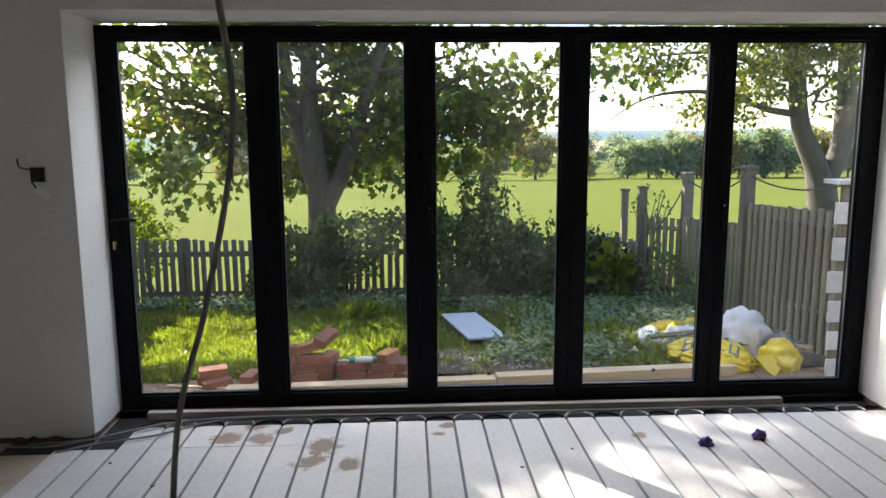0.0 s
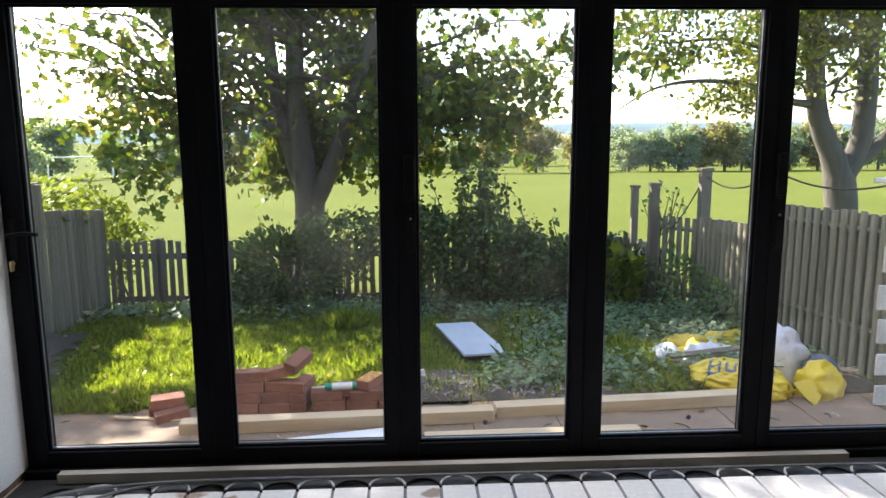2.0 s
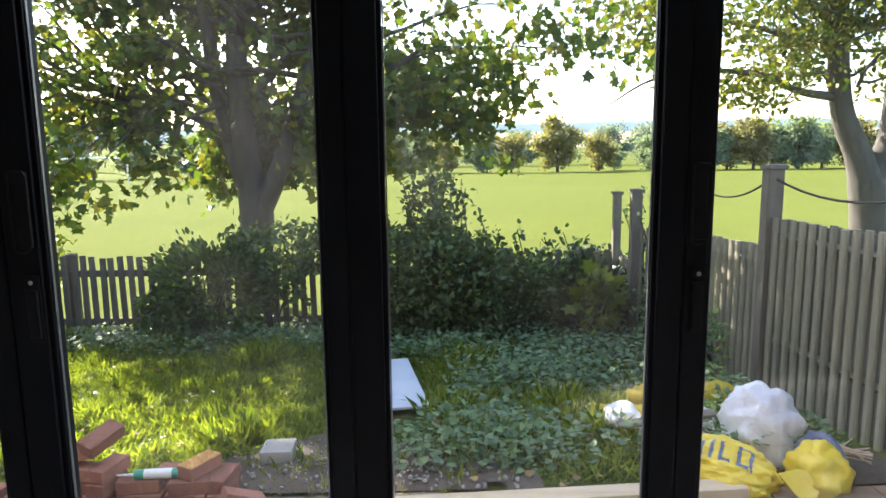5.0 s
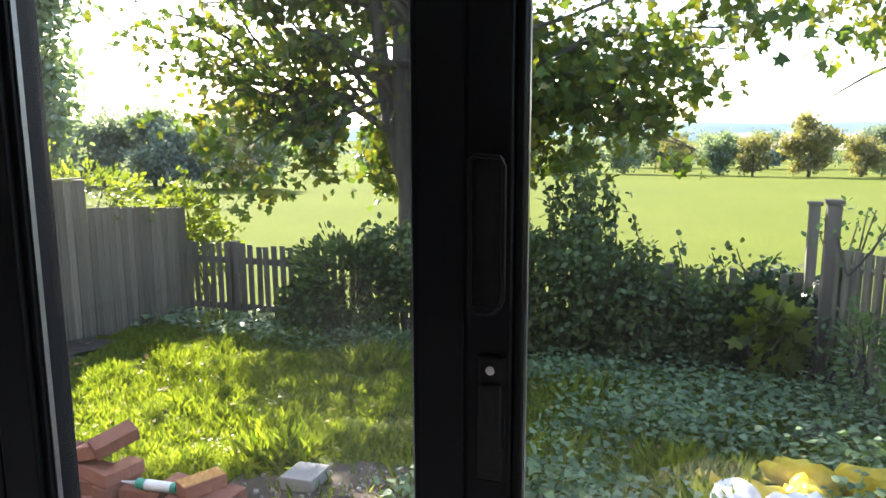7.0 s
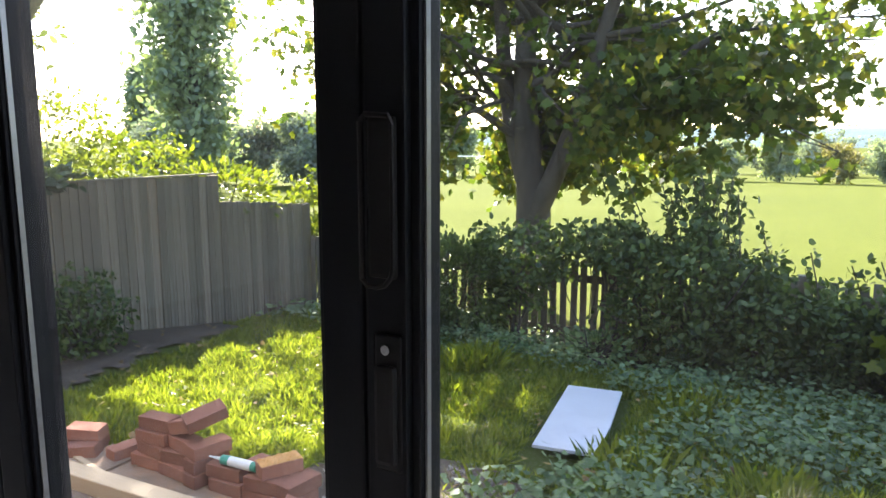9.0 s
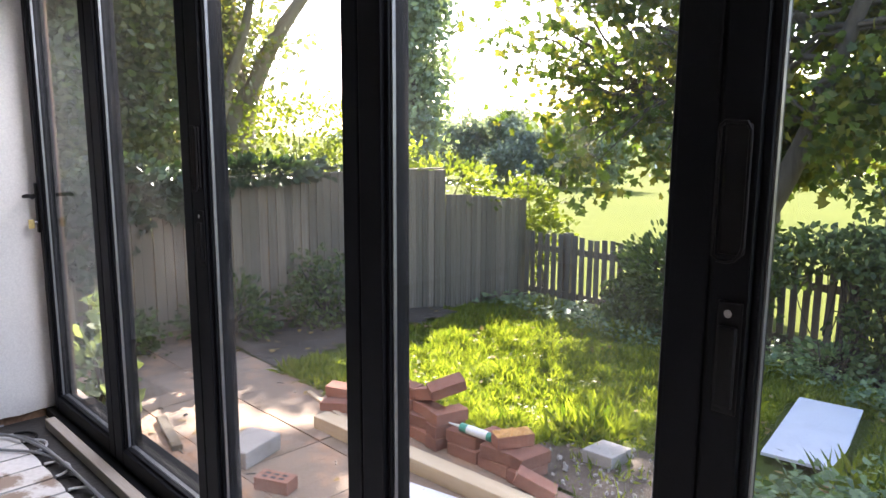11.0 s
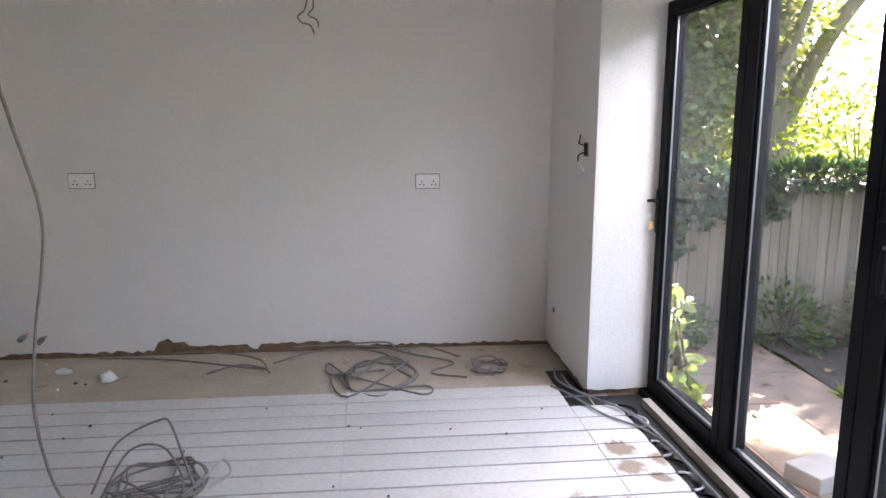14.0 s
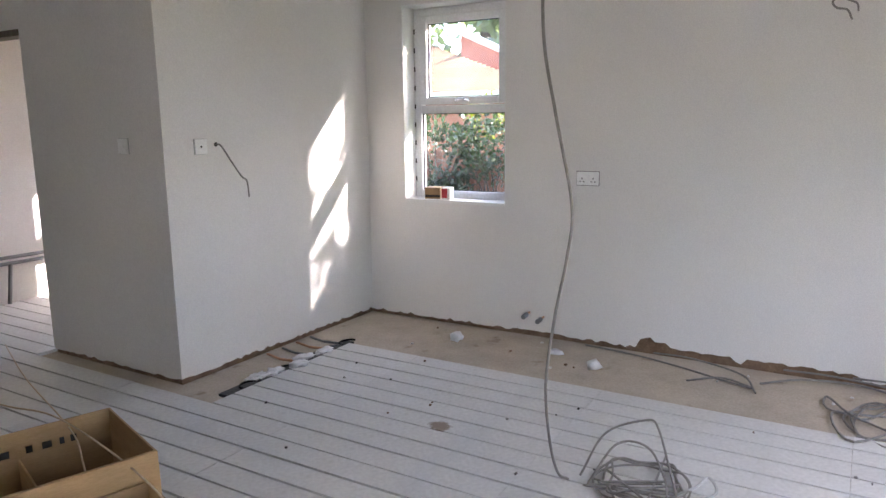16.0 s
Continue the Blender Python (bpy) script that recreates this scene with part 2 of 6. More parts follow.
BARK_TAN = surface("tan_tree_bark", (0.13, 0.105, 0.075), (0.3, 0.25, 0.18), 6, 0.9, grain=25, relief=0.8, stretch=(3, 3, 0.7))
LEAF_MAPLE = leafy("maple_leaves", (0.028, 0.052, 0.01), (0.078, 0.112, 0.02), 0.42)
LEAF_AUTUMN = leafy("turning_leaves", (0.07, 0.085, 0.012), (0.15, 0.14, 0.024), 0.45)
LEAF_HEDGE = leafy("hedge_leaves", (0.035, 0.06, 0.02), (0.1, 0.135, 0.046), 0.34)
LEAF_IVY = leafy("ivy_leaves", (0.014, 0.032, 0.013), (0.04, 0.07, 0.032), 0.18, 0.4)
LEAF_LIME = leafy("lime_shrub_leaves", (0.07, 0.1, 0.012), (0.16, 0.185, 0.024), 0.42)
LEAF_PALE = leafy("pale_plant_leaves", (0.12, 0.16, 0.075), (0.24, 0.29, 0.16), 0.3)
# far leaves: haze is mixed into the base colours, paler and bluer
LEAF_FAR = leafy("haze_paled_tree_leaves", (0.15, 0.185, 0.155), (0.2, 0.235, 0.19), 0.45, 0.8)
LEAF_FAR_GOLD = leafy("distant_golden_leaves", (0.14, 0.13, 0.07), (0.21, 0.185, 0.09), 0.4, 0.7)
LEAF_HAZE_TINT = leafy("haze_tinted_tree_leaves", (0.14, 0.17, 0.18), (0.19, 0.22, 0.22), 0.4, 0.8)
# poplars stand far off: their haze is in this pale leaf colour
LEAF_POPLAR = leafy("haze_paled_poplar_leaves", (0.11, 0.15, 0.11), (0.19, 0.235, 0.165), 0.35, 0.6)
# whitish haze over the fence-side trees, painted in as grey-green
LEAF_GREY = leafy("haze_greyed_tree_leaves", (0.07, 0.09, 0.045), (0.15, 0.17, 0.085), 0.4)
LEAF_NETTLE = leafy("ground_cover_leaves", (0.06, 0.11, 0.045), (0.17, 0.24, 0.115), 0.32, 0.45)
GRASS = leafy("grass_blades", (0.06, 0.1, 0.012), (0.2, 0.225, 0.032), 0.5, 0.5)
LITTER = leafy("fallen_leaves", (0.14, 0.08, 0.03), (0.3, 0.2, 0.08), 0.2, 0.7)
ROOF_TILE = surface("clay_roof_tiles", (0.11, 0.07, 0.046), (0.18, 0.12, 0.08), 4, 1.0, grain=20, relief=0.4, vary=0.12, spec=0.05)
WALL_BRICK = surface("house_brick", (0.3, 0.11, 0.075), (0.42, 0.18, 0.12), 6, 0.9, grain=30, relief=0.4)
RED_FENCE = surface("red_brown_fence", (0.26, 0.12, 0.08), (0.4, 0.2, 0.13), 4, 0.9, grain=30, relief=0.4, stretch=(6, 6, 0.5), vary=0.12)


# ---- building helpers ----
def link_mesh(name, bm, mat, parent=None, label="", smooth=False):
    me = bpy.data.meshes.new(name)
    bm.to_mesh(me)
    bm.free()
    for mt in (mat if isinstance(mat, (list, tuple)) else [mat]):
        me.materials.append(mt)
    if smooth:
        me.shade_smooth()
    ob = new(name, me)
    if parent is not None:
        ob.parent = parent
    if label:
        ob["label"] = label
    return ob


def part(name, bm, mat, parent, label="", smooth=False):
    return link_mesh(name, bm, mat, parent, label, smooth)


def thing(name, at=(0, 0, 0), turn=0.0, label="", category="", group="", kind=""):
    ob = new(name)
    ob.empty_display_size = 0.05
    ob.matrix_world = pose(*at, 0, 0, turn)
    return tagged(ob, label, category, group, kind)


def box(x0, x1, y0, y1, z0, z1, bevel=0.0, bm=None):
    bm = bm or bmesh.new()
    b2 = bmesh.new()
    bmesh.ops.create_cube(b2, size=1)
    for v in b2.verts:
        v.co = ((x0 + x1) / 2 + v.co.x * (x1 - x0), (y0 + y1) / 2 + v.co.y * (y1 - y0), (z0 + z1) / 2 + v.co.z * (z1 - z0))
    if bevel:
        bmesh.ops.bevel(b2, geom=b2.edges, offset=bevel, segments=2, affect="EDGES", profile=0.6)
    tmp = bpy.data.meshes.new("tmp")
    b2.to_mesh(tmp)
    b2.free()
    bm.from_mesh(tmp)
    bpy.data.meshes.remove(tmp)
    return bm


def cyl(p, q, r, seg=12, bm=None, r2=None):
    bm = bm or bmesh.new()
    p, q = Vector(p), Vector(q)
    d = q - p
    m = Matrix.Translation((p + q) / 2) @ d.to_track_quat("Z", "Y").to_matrix().to_4x4()
    bmesh.ops.create_cone(bm, cap_ends=True, segments=seg, radius1=r, radius2=r if r2 is None else r2, depth=d.length, matrix=m)
    return bm


def tube(points, radius, seg=6, bm=None, closed_ends=True):
    """A swept round tube; radius may be a number or one for each point."""
    bm = bm or bmesh.new()
    pts = [Vector(p) for p in points]
    rs = radius if isinstance(radius, (list, tuple)) else [radius] * len(pts)
    rings, up = [], Vector((0.13, 0.31, 0.94)).normalized()
    for i, p in enumerate(pts):
        d = (pts[min(i + 1, len(pts) - 1)] - pts[max(i - 1, 0)])
        d = d.normalized() if d.length > 1e-9 else Vector((0, 0, 1))
        side = d.cross(up)
        if side.length < 0.05:
            side = d.cross(Vector((1, 0, 0)))
        side.normalize()
        up = side.cross(d).normalized()
        rings.append([bm.verts.new(p + (side * math.cos(a) + up * math.sin(a)) * rs[i]) for a in (2 * math.pi * k / seg for k in range(seg))])
    for a, b in zip(rings, rings[1:]):
        for k in range(seg):
            bm.faces.new((a[k], a[(k + 1) % seg], b[(k + 1) % seg], b[k]))
    if closed_ends:
        bm.faces.new(list(reversed(rings[0])))
        bm.faces.new(rings[-1])
    return bm


def spline(points, n=8):
    """Catmull-Rom through the points."""
    pts = [Vector(p) for p in points]
    ext = [pts[0] * 2 - pts[1]] + pts + [pts[-1] * 2 - pts[-2]]
    out = []
    for i in range(1, len(ext) - 2):
        p0, p1, p2, p3 = ext[i - 1:i + 3]
        for k in range(n):
            t = k / n
            out.append(0.5 * ((2 * p1) + (p2 - p0) * t + (2 * p0 - 5 * p1 + 4 * p2 - p3) * t * t + (3 * p1 - p0 - 3 * p2 + p3) * t ** 3))
    out.append(pts[-1])
    return out


def slab(outline, axis, at, depth, bm=None):
    """A plate from a 2D outline: axis 'x' takes (y, z), 'y' takes (x, z), 'z' takes (x, y); it spans at..at+depth."""
    bm = bm or bmesh.new()

    def place(u, v, w):
        return {"x": (w, u, v), "y": (u, w, v), "z": (u, v, w)}[axis]
    a = [bm.verts.new(place(u, v, at)) for u, v in outline]
    b = [bm.verts.new(place(u, v, at + depth)) for u, v in outline]
    bm.faces.new(a)
    bm.faces.new(list(reversed(b)))
    n = len(a)
    for i in range(n):
        bm.faces.new((a[i], b[i], b[(i + 1) % n], a[(i + 1) % n]))
    bmesh.ops.recalc_face_normals(bm, faces=bm.faces)
    return bm


LEAF_SHAPES = {
    "oval": [(0, 0, 0), (0.28, 0.35, 0.05), (0.22, 0.75, 0.03), (0, 1, -0.05), (-0.22, 0.75, 0.03), (-0.28, 0.35, 0.05)],
    "lobed": [(0, 0, 0), (0.5, 0.12, 0.06), (0.3, 0.42, 0.02), (0.52, 0.72, 0.05), (0.17, 0.72, 0), (0, 1.05, -0.08), (-0.17, 0.72, 0), (-0.52, 0.72, 0.05), (-0.3, 0.42, 0.02), (-0.5, 0.12, 0.06)],
    "blade": [(-0.02, 0, 0), (0.02, 0, 0), (0.012, 0.6, 0.1), (0, 1, 0.38)],
    "ivy": [(0, 0, 0), (0.42, 0.1, 0.05), (0.34, 0.5, 0.03), (0, 1, -0.04), (-0.34, 0.5, 0.03), (-0.42, 0.1, 0.05)],
}


def leaves(name, spots, size, mat, parent, shape="oval", flat=0.0, droop=0.0, seed=1, label="", spread=0.35, upright=False):
    """One mesh of many leaves at the given spots (N x 3)."""
    rng = np.random.default_rng(seed)
    spots = np.asarray(spots, float)
    n, base = len(spots), np.array(LEAF_SHAPES[shape])
    k = len(base)
    fwd = rng.normal(size=(n, 3))
    if upright:
        fwd = np.stack([rng.normal(size=n) * spread, rng.normal(size=n) * spread, np.ones(n)], 1)
    fwd[:, 2] = fwd[:, 2] * (1 - flat) - droop
    fwd /= np.linalg.norm(fwd, axis=1)[:, None]
    nrm = rng.normal(size=(n, 3))
    nrm[:, 2] += flat * 4
    side = np.cross(fwd, nrm)
    side /= np.linalg.norm(side, axis=1)[:, None] + 1e-9
    nrm = np.cross(side, fwd)
    s = np.asarray(size) * rng.uniform(0.6, 1.3, n)
    v = spots[:, None, :] + s[:, None, None] * (base[None, :, 0, None] * side[:, None, :] + base[None, :, 1, None] * fwd[:, None, :] + base[None, :, 2, None] * nrm[:, None, :])
    me = bpy.data.meshes.new(name)
    me.vertices.add(n * k)
    me.vertices.foreach_set("co", v.reshape(-1))
    me.loops.add(n * k)
    me.loops.foreach_set("vertex_index", np.arange(n * k, dtype=np.int32))
    me.polygons.add(n)
    me.polygons.foreach_set("loop_start", np.arange(0, n * k, k, dtype=np.int32))
    me.update(calc_edges=True)
    me.validate()
    me.materials.append(mat)
    ob = new(name, me)
    if parent is not None:
        ob.parent = parent
        ob.matrix_parent_inverse = parent.matrix_world.inverted()
    if label:
        ob["label"] = label
    return ob


def blob_spots(n, centre, radii, rng, hollow=0.55):
    """Spots in the outer part of an uneven ellipsoid."""
    d = rng.normal(size=(n, 3))
    d /= np.linalg.norm(d, axis=1)[:, None]
    r = hollow + (1 - hollow) * rng.random(n) ** 0.6
    lump = 1 + 0.16 * np.sin(d[:, 0] * 7 + centre[0]) + 0.13 * np.sin(d[:, 2] * 9 + centre[1]) + 0.1 * np.sin(d[:, 1] * 11)
    return np.array(centre) + d * np.array(radii) * (r * lump)[:, None]


def ground_z(y):
    """The garden falls away behind the patio."""
    return -0.46 if y < 5.6 else -0.46 - 0.098 * (y - 5.6) if y < 10.5 else -0.94 - 0.031 * (y - 10.5)


# ---- the room ----
XL, YF, YB, XR, HC = -2.53, 3.33, -4.16, 3.6, 2.46      # left wall, front wall, back wall, right wall, ceiling
NX, NY, NE = -0.675, -1.305, -2.56                    # corner of the boxed-in block and its far end
DX0, DX1, DTOP = -1.605, 2.52, 2.05                   # garden door opening
rng0 = random.Random(4)


def ragged(u0, u1, low, rise, step=0.032, holes=()):
    """The broken lower edge of plaster between u0 and u1: holes are (from, to, height)."""
    n = max(2, int(abs(u1 - u0) / step))
    out = []
    for i in range(n + 1):
        u = u0 + (u1 - u0) * i / n
        z = low + rise * rng0.random() ** 2
        for a, b, hgt in holes:
            if a <= u <= b:
                z = max(z, hgt * rng0.uniform(0.75, 1.1))
        out.append((u, z))
    return out


def plaster_skin(parent, axis, at, depth, u0, u1, openings=(), low=0.002, rise=0.018, holes=(), top=HC):
    """Plaster coat with a broken foot, split around openings (u from, u to, sill, head)."""
    cuts = sorted(openings)
    edges, prev = [], u0
    for a, b, sill, head in cuts:
        edges.append((prev, a, None))
        edges.append((a, b, (sill, head)))
        prev = b
    edges.append((prev, u1, None))
    for a, b, hole in edges:
        foot = ragged(a, b, low, rise, holes=holes)
        if hole is None:
            part("plaster", slab(foot + [(b, top), (a, top)], axis, at, depth), PLASTER, parent)
        else:
            if hole[0] > 0.1:
                part("plaster", slab(foot + [(b, hole[0]), (a, hole[0])], axis, at, depth), PLASTER, parent)
            if hole[1] < top:
                part("plaster", slab([(a, hole[1]), (b, hole[1]), (b, top), (a, top)], axis, at, depth), PLASTER, parent)


WY0, WY1, WZ0, WZ1 = -0.98, -0.14, 0.89, 2.29      # side window reveal
VY0, VY1, VZ0, VZ1 = -3.75, -2.62, 0.9, 2.2            # window of the further room: unseen, set by its sun patches, enlarged for light

wall = thing("wall_left", label="painted plaster wall with a broken masonry foot", category="wall", kind="structure")
bm = bmesh.new()
for y0, y1, z0, z1 in ((WY1, 3.86, -0.6, HC), (WY0, WY1, -0.6, WZ0), (WY0, WY1, WZ1, HC), (VY1, WY0, -0.6, HC), (VY0, VY1, -0.6, VZ0), (VY0, VY1, VZ1, HC), (YB - 0.25, VY0, -0.6, HC)):
    box(XL - 0.27, XL - 0.014, y0, y1, z0, z1, bm=bm)
part("masonry", bm, MASONRY, wall)
plaster_skin(wall, "x", XL, -0.014, YB, YF, [(WY0, WY1, WZ0, WZ1), (VY0, VY1, VZ0, VZ1)], holes=((0.81, 0.99, 0.085), (0.99, 1.4, 0.04), (1.45, 2.05, 0.045), (-0.1, 0.3, 0.02)))
for a, b, c, d in ((WY0, WY1, WZ0, WZ1), (VY0, VY1, VZ0, VZ1)):
    bm = box(XL - 0.25, XL - 0.002, a - 0.002, a + 0.008, c, d)
    box(XL - 0.25, XL - 0.002, b - 0.008, b + 0.002, c, d, bm=bm)
    box(XL - 0.25, XL - 0.002, a + 0.008, b - 0.008, d - 0.008, d + 0.002, bm=bm)
    part("reveal", bm, WHITE, wall)
    part("window_board", box(XL - 0.25, XL + 0.004, a + 0.008, b - 0.008, c - 0.01, c + 0.012, 0.003), WHITE, wall)

wall = thing("wall_front", label="painted plaster wall round the garden doors", category="wall", kind="structure")
bm = bmesh.new()
for x0, x1, z0, z1 in ((XL, DX0 - 0.012, -0.6, HC), (DX1 + 0.012, XR + 0.2, -0.6, HC), (DX0 - 0.012, DX1 + 0.012, DTOP + 0.012, HC), (DX0 - 0.012, DX1 + 0.012, -0.6, -0.13)):
    box(x0, x1, YF + 0.014, 3.775, z0, z1, bm=bm)
part("masonry", bm, MASONRY, wall)
plaster_skin(wall, "y", YF, 0.014, XL, XR, [(DX0, DX1, 0.0, DTOP)], rise=0.02)
part("reveal", slab(ragged(YF + 0.0145, 3.72, 0.012, 0.012, 0.05) + [(3.72, DTOP), (YF + 0.0145, DTOP)], "x", DX0, -0.012), WHITE, wall)
part("reveal", slab(ragged(YF + 0.0145, 3.72, 0.012, 0.012, 0.05) + [(3.72, DTOP), (YF + 0.0145, DTOP)], "x", DX1, 0.012), WHITE, wall)
part("soffit", box(DX0, DX1, YF + 0.0145, 3.72, DTOP, DTOP + 0.012), WHITE, wall)

wall = thing("wall_block", label="painted plaster boxed-in corner wall with a bare foot", category="wall", kind="structure")
bm = box(XL, NX - 0.014, NY - 0.1, NY - 0.014, -0.1, HC)
box(NX - 0.1, NX - 0.014, NE, NY - 0.1, -0.1, HC, bm=bm)
box(XL, NX - 0.1, NE, NE + 0.1, -0.1, HC, bm=bm)
box(NX - 0.1, NX - 0.014, NE - 0.95, NE, 2.06, HC, bm=bm)
box(NX - 0.1, NX - 0.014, YB, NE - 0.95, -0.1, HC, bm=bm)
part("masonry", bm, MASONRY, wall)
part("plaster", slab(ragged(XL, NX, 0.008, 0.016) + [(NX, HC), (XL, HC)], "y", NY, -0.014), PLASTER, wall)
part("plaster", slab(ragged(NE, NY - 0.014, 0.006, 0.016) + [(NY - 0.014, HC), (NE, HC)], "x", NX, -0.014), PLASTER, wall)
part("plaster", box(NX - 0.014, NX, NE - 0.95, NE, 2.06, HC), PLASTER, wall)
part("plaster", box(NX - 0.014, NX, YB, NE - 0.95, 0.02, HC), PLASTER, wall)
part("plaster", box(NX - 0.1, NX, NE - 0.012, NE, 0.02, 2.06), PLASTER, wall)
part("lintel", box(NX - 0.11, NX + 0.004, NE - 0.95, NE - 0.012, 2.02, 2.06, 0.004), TIMBER_DARK, wall, "dark bare lintel over the opening")

wall = thing("wall_back", label="plain painted plaster wall", category="wall", kind="structure")
part("plaster", box(XL - 0.27, XR, YB - 0.15, YB, -0.1, HC), PLASTER, wall)
wall = thing("wall_right", label="plain painted plaster wall", category="wall", kind="structure")
part("plaster", box(XR, XR + 0.2, YB - 0.15, YF + 0.014, -0.1, HC), PLASTER, wall)
tagged(link_mesh("ceiling", box(XL - 0.27, XR + 0.2, YB - 0.15, 3.86, HC, HC + 0.25), CEILING), "white painted plaster ceiling", "ceiling", kind="structure")

# ---- floor: screed, grooved heating boards laid towards the garden, pipes in the grooves ----
PITCH, G0, GROOVE = 0.1485, 0.04, 0.013
KMIN, KMAX = -12, 23
floor = tagged(link_mesh("floor", box(XL - 0.02, XR, YB, 3.86, -0.13, -0.022), SCREED), "dusty beige screed under the heating boards", "floor", kind="structure")


def gx(k):
    return G0 + PITCH * k


def strip_ends(k):
    """Where the boards run, strip by strip."""
    if gx(k) < NX - 0.02:
        return -0.92, 3.19
    return YB + 0.02, 3.19 if gx(k) < -0.7 else 3.445


mesh_cache = {}


def board_piece(width, length):
    key = (round(width, 3), round(length, 3))
    if key not in mesh_cache:
        me = bpy.data.meshes.new("floor_board")
        b = box(-width / 2, width / 2, 0, length, -0.022, 0, 0.0015)
        b.to_mesh(me)
        b.free()
        me.materials.append(BOARD)
        mesh_cache[key] = me
    return mesh_cache[key]


def lay(x0, x1, y0, y1, dz=0.0):
    ob = new("floor_board", board_piece(x1 - x0, y1 - y0))
    ob.location = ((x0 + x1) / 2, y0, dz)
    ob.parent = floor
    return ob


def cap_piece():
    """Rounded end of a strip, inside a pipe loop."""
    r, y0, n = (PITCH - GROOVE) / 2, 0.246, 9
    pts = [(-r, 0), (r, 0), (r, y0)] + [(r * math.cos(a), y0 + 0.1 * r * math.sin(a)) for a in (math.pi * i / n for i in range(1, n))] + [(-r, y0)]
    me = bpy.data.meshes.new("floor_board_end")
    b = slab(pts, "z", -0.022, 0.022)
    b.to_mesh(me)
    b.free()
    me.materials.append(BOARD)
    return me


cap = cap_piece()
lanes = random.Random(9)
for k in range(KMIN, KMAX):
    x0, x1 = gx(k) + GROOVE / 2, gx(k + 1) - GROOVE / 2
    lo, hi = strip_ends(k)
    joints = [j for j in (-2.76, -1.56, -0.36, 0.84, 2.04) if lo + 0.2 < j < hi - 0.2]
    cut = [lo] + joints + [hi]
    for a, b in zip(cut, cut[1:]):
        lay(x0, x1, a, b - 0.0015, lanes.uniform(-0.0012, 0.0012))
    if gx(k) < NX - 0.02 and gx(k) > XL:
        lay(x0, x1, YB + 0.02, NE - 0.02, lanes.uniform(-0.0012, 0.0012))
    if -10 <= k and hi < 3.3:
        ob = new("floor_board_end", cap)
        ob.location = ((x0 + x1) / 2, 3.1915, lanes.uniform(-0.001, 0.001))
        ob.parent = floor

pipe = thing("underfloor_heating_pipe", label="grey plastic heating pipe set in the board grooves", category="pipe")
for k in range(KMIN + 1, KMAX + 1):
    lo, hi = strip_ends(k)
    part("pipe_run", tube([(gx(k), lo, -0.012), (gx(k), (lo + hi) / 2, -0.012), (gx(k), 3.44, -0.012)], 0.0055, 6), PIPE, pipe)
for k in range(-10, KMAX):
    xc, r, n = gx(k) + PITCH / 2, PITCH / 2, 10
    up = 0.004 if k % 2 else -0.008
    arc = [(xc + r * math.cos(a), 3.447 + 0.95 * r * math.sin(a), up) for a in (math.pi * i / n for i in range(n + 1))]
    part("pipe_bend", tube(arc, 0.0055, 6), PIPE_PALE if k % 2 else RUBBER, pipe, "pale pipe bend" if k % 2 else "black pipe bend")
for i, (pts, mt) in enumerate(((((-2.0, 3.25, 0.0), (-1.75, 3.22, 0.012), (-1.45, 3.36, 0.015), (-1.25, 3.48, 0.012), (-0.6, 3.51, 0.012), (0.2, 3.515, 0.012), (1.0, 3.512, 0.012), (1.9, 3.508, 0.012), (2.4, 3.49, 0.012)), PIPE),
                               (((-1.72, 3.16, 0.004), (-1.56, 3.23, 0.012), (-1.3, 3.32, 0.012), (-1.1, 3.46, 0.012), (-0.8, 3.5, 0.02), (0, 3.505, 0.018)), PIPE),
                               (((-1.9, 3.27, 0.0), (-1.59, 3.27, 0.02), (-1.35, 3.42, 0.02), (-1.0, 3.49, 0.024), (-0.4, 3.505, 0.022)), PIPE))):
    part("pipe_run", tube(spline(pts, 8), 0.006, 6), mt, pipe)

tray = tagged(link_mesh("black_membrane", box(-1.6, DX1, 3.345, 3.62, -0.022, -0.016), BLACK), "black plastic sheet at the foot of the garden doors", "sheet")
tray = tagged(link_mesh("black_membrane", box(-2.0, -1.456, 3.2, 3.33, -0.022, -0.014), BLACK), "black plastic sheet in the corner of the floor", "sheet")
end = thing("pipe_return_tray", label="black pipe return channel with torn clear film", category="channel")
part("channel", box(-1.79, -0.67, -1.0, -0.925, -0.022, -0.006, 0.002), BLACK, end)
for i in range(7):
    x = -1.74 + i * PITCH
    arc = [(x + 0.07 * math.cos(a), -0.93 - 0.06 * math.sin(a), 0.0) for a in (math.pi * j / 8 for j in range(9))]
    part("pipe_bend", tube(arc, 0.0065, 6), PIPE if i % 2 else RUBBER, end)
for i, x in enumerate((-1.72, -1.58, -1.44, -1.3)):
    part("pipe_run", tube([(x, -0.97, -0.008), (x + 0.02, -1.12, -0.01), (x - 0.02, -1.27, -0.012)], 0.008, 6), COPPER if i % 2 else PIPE, end)


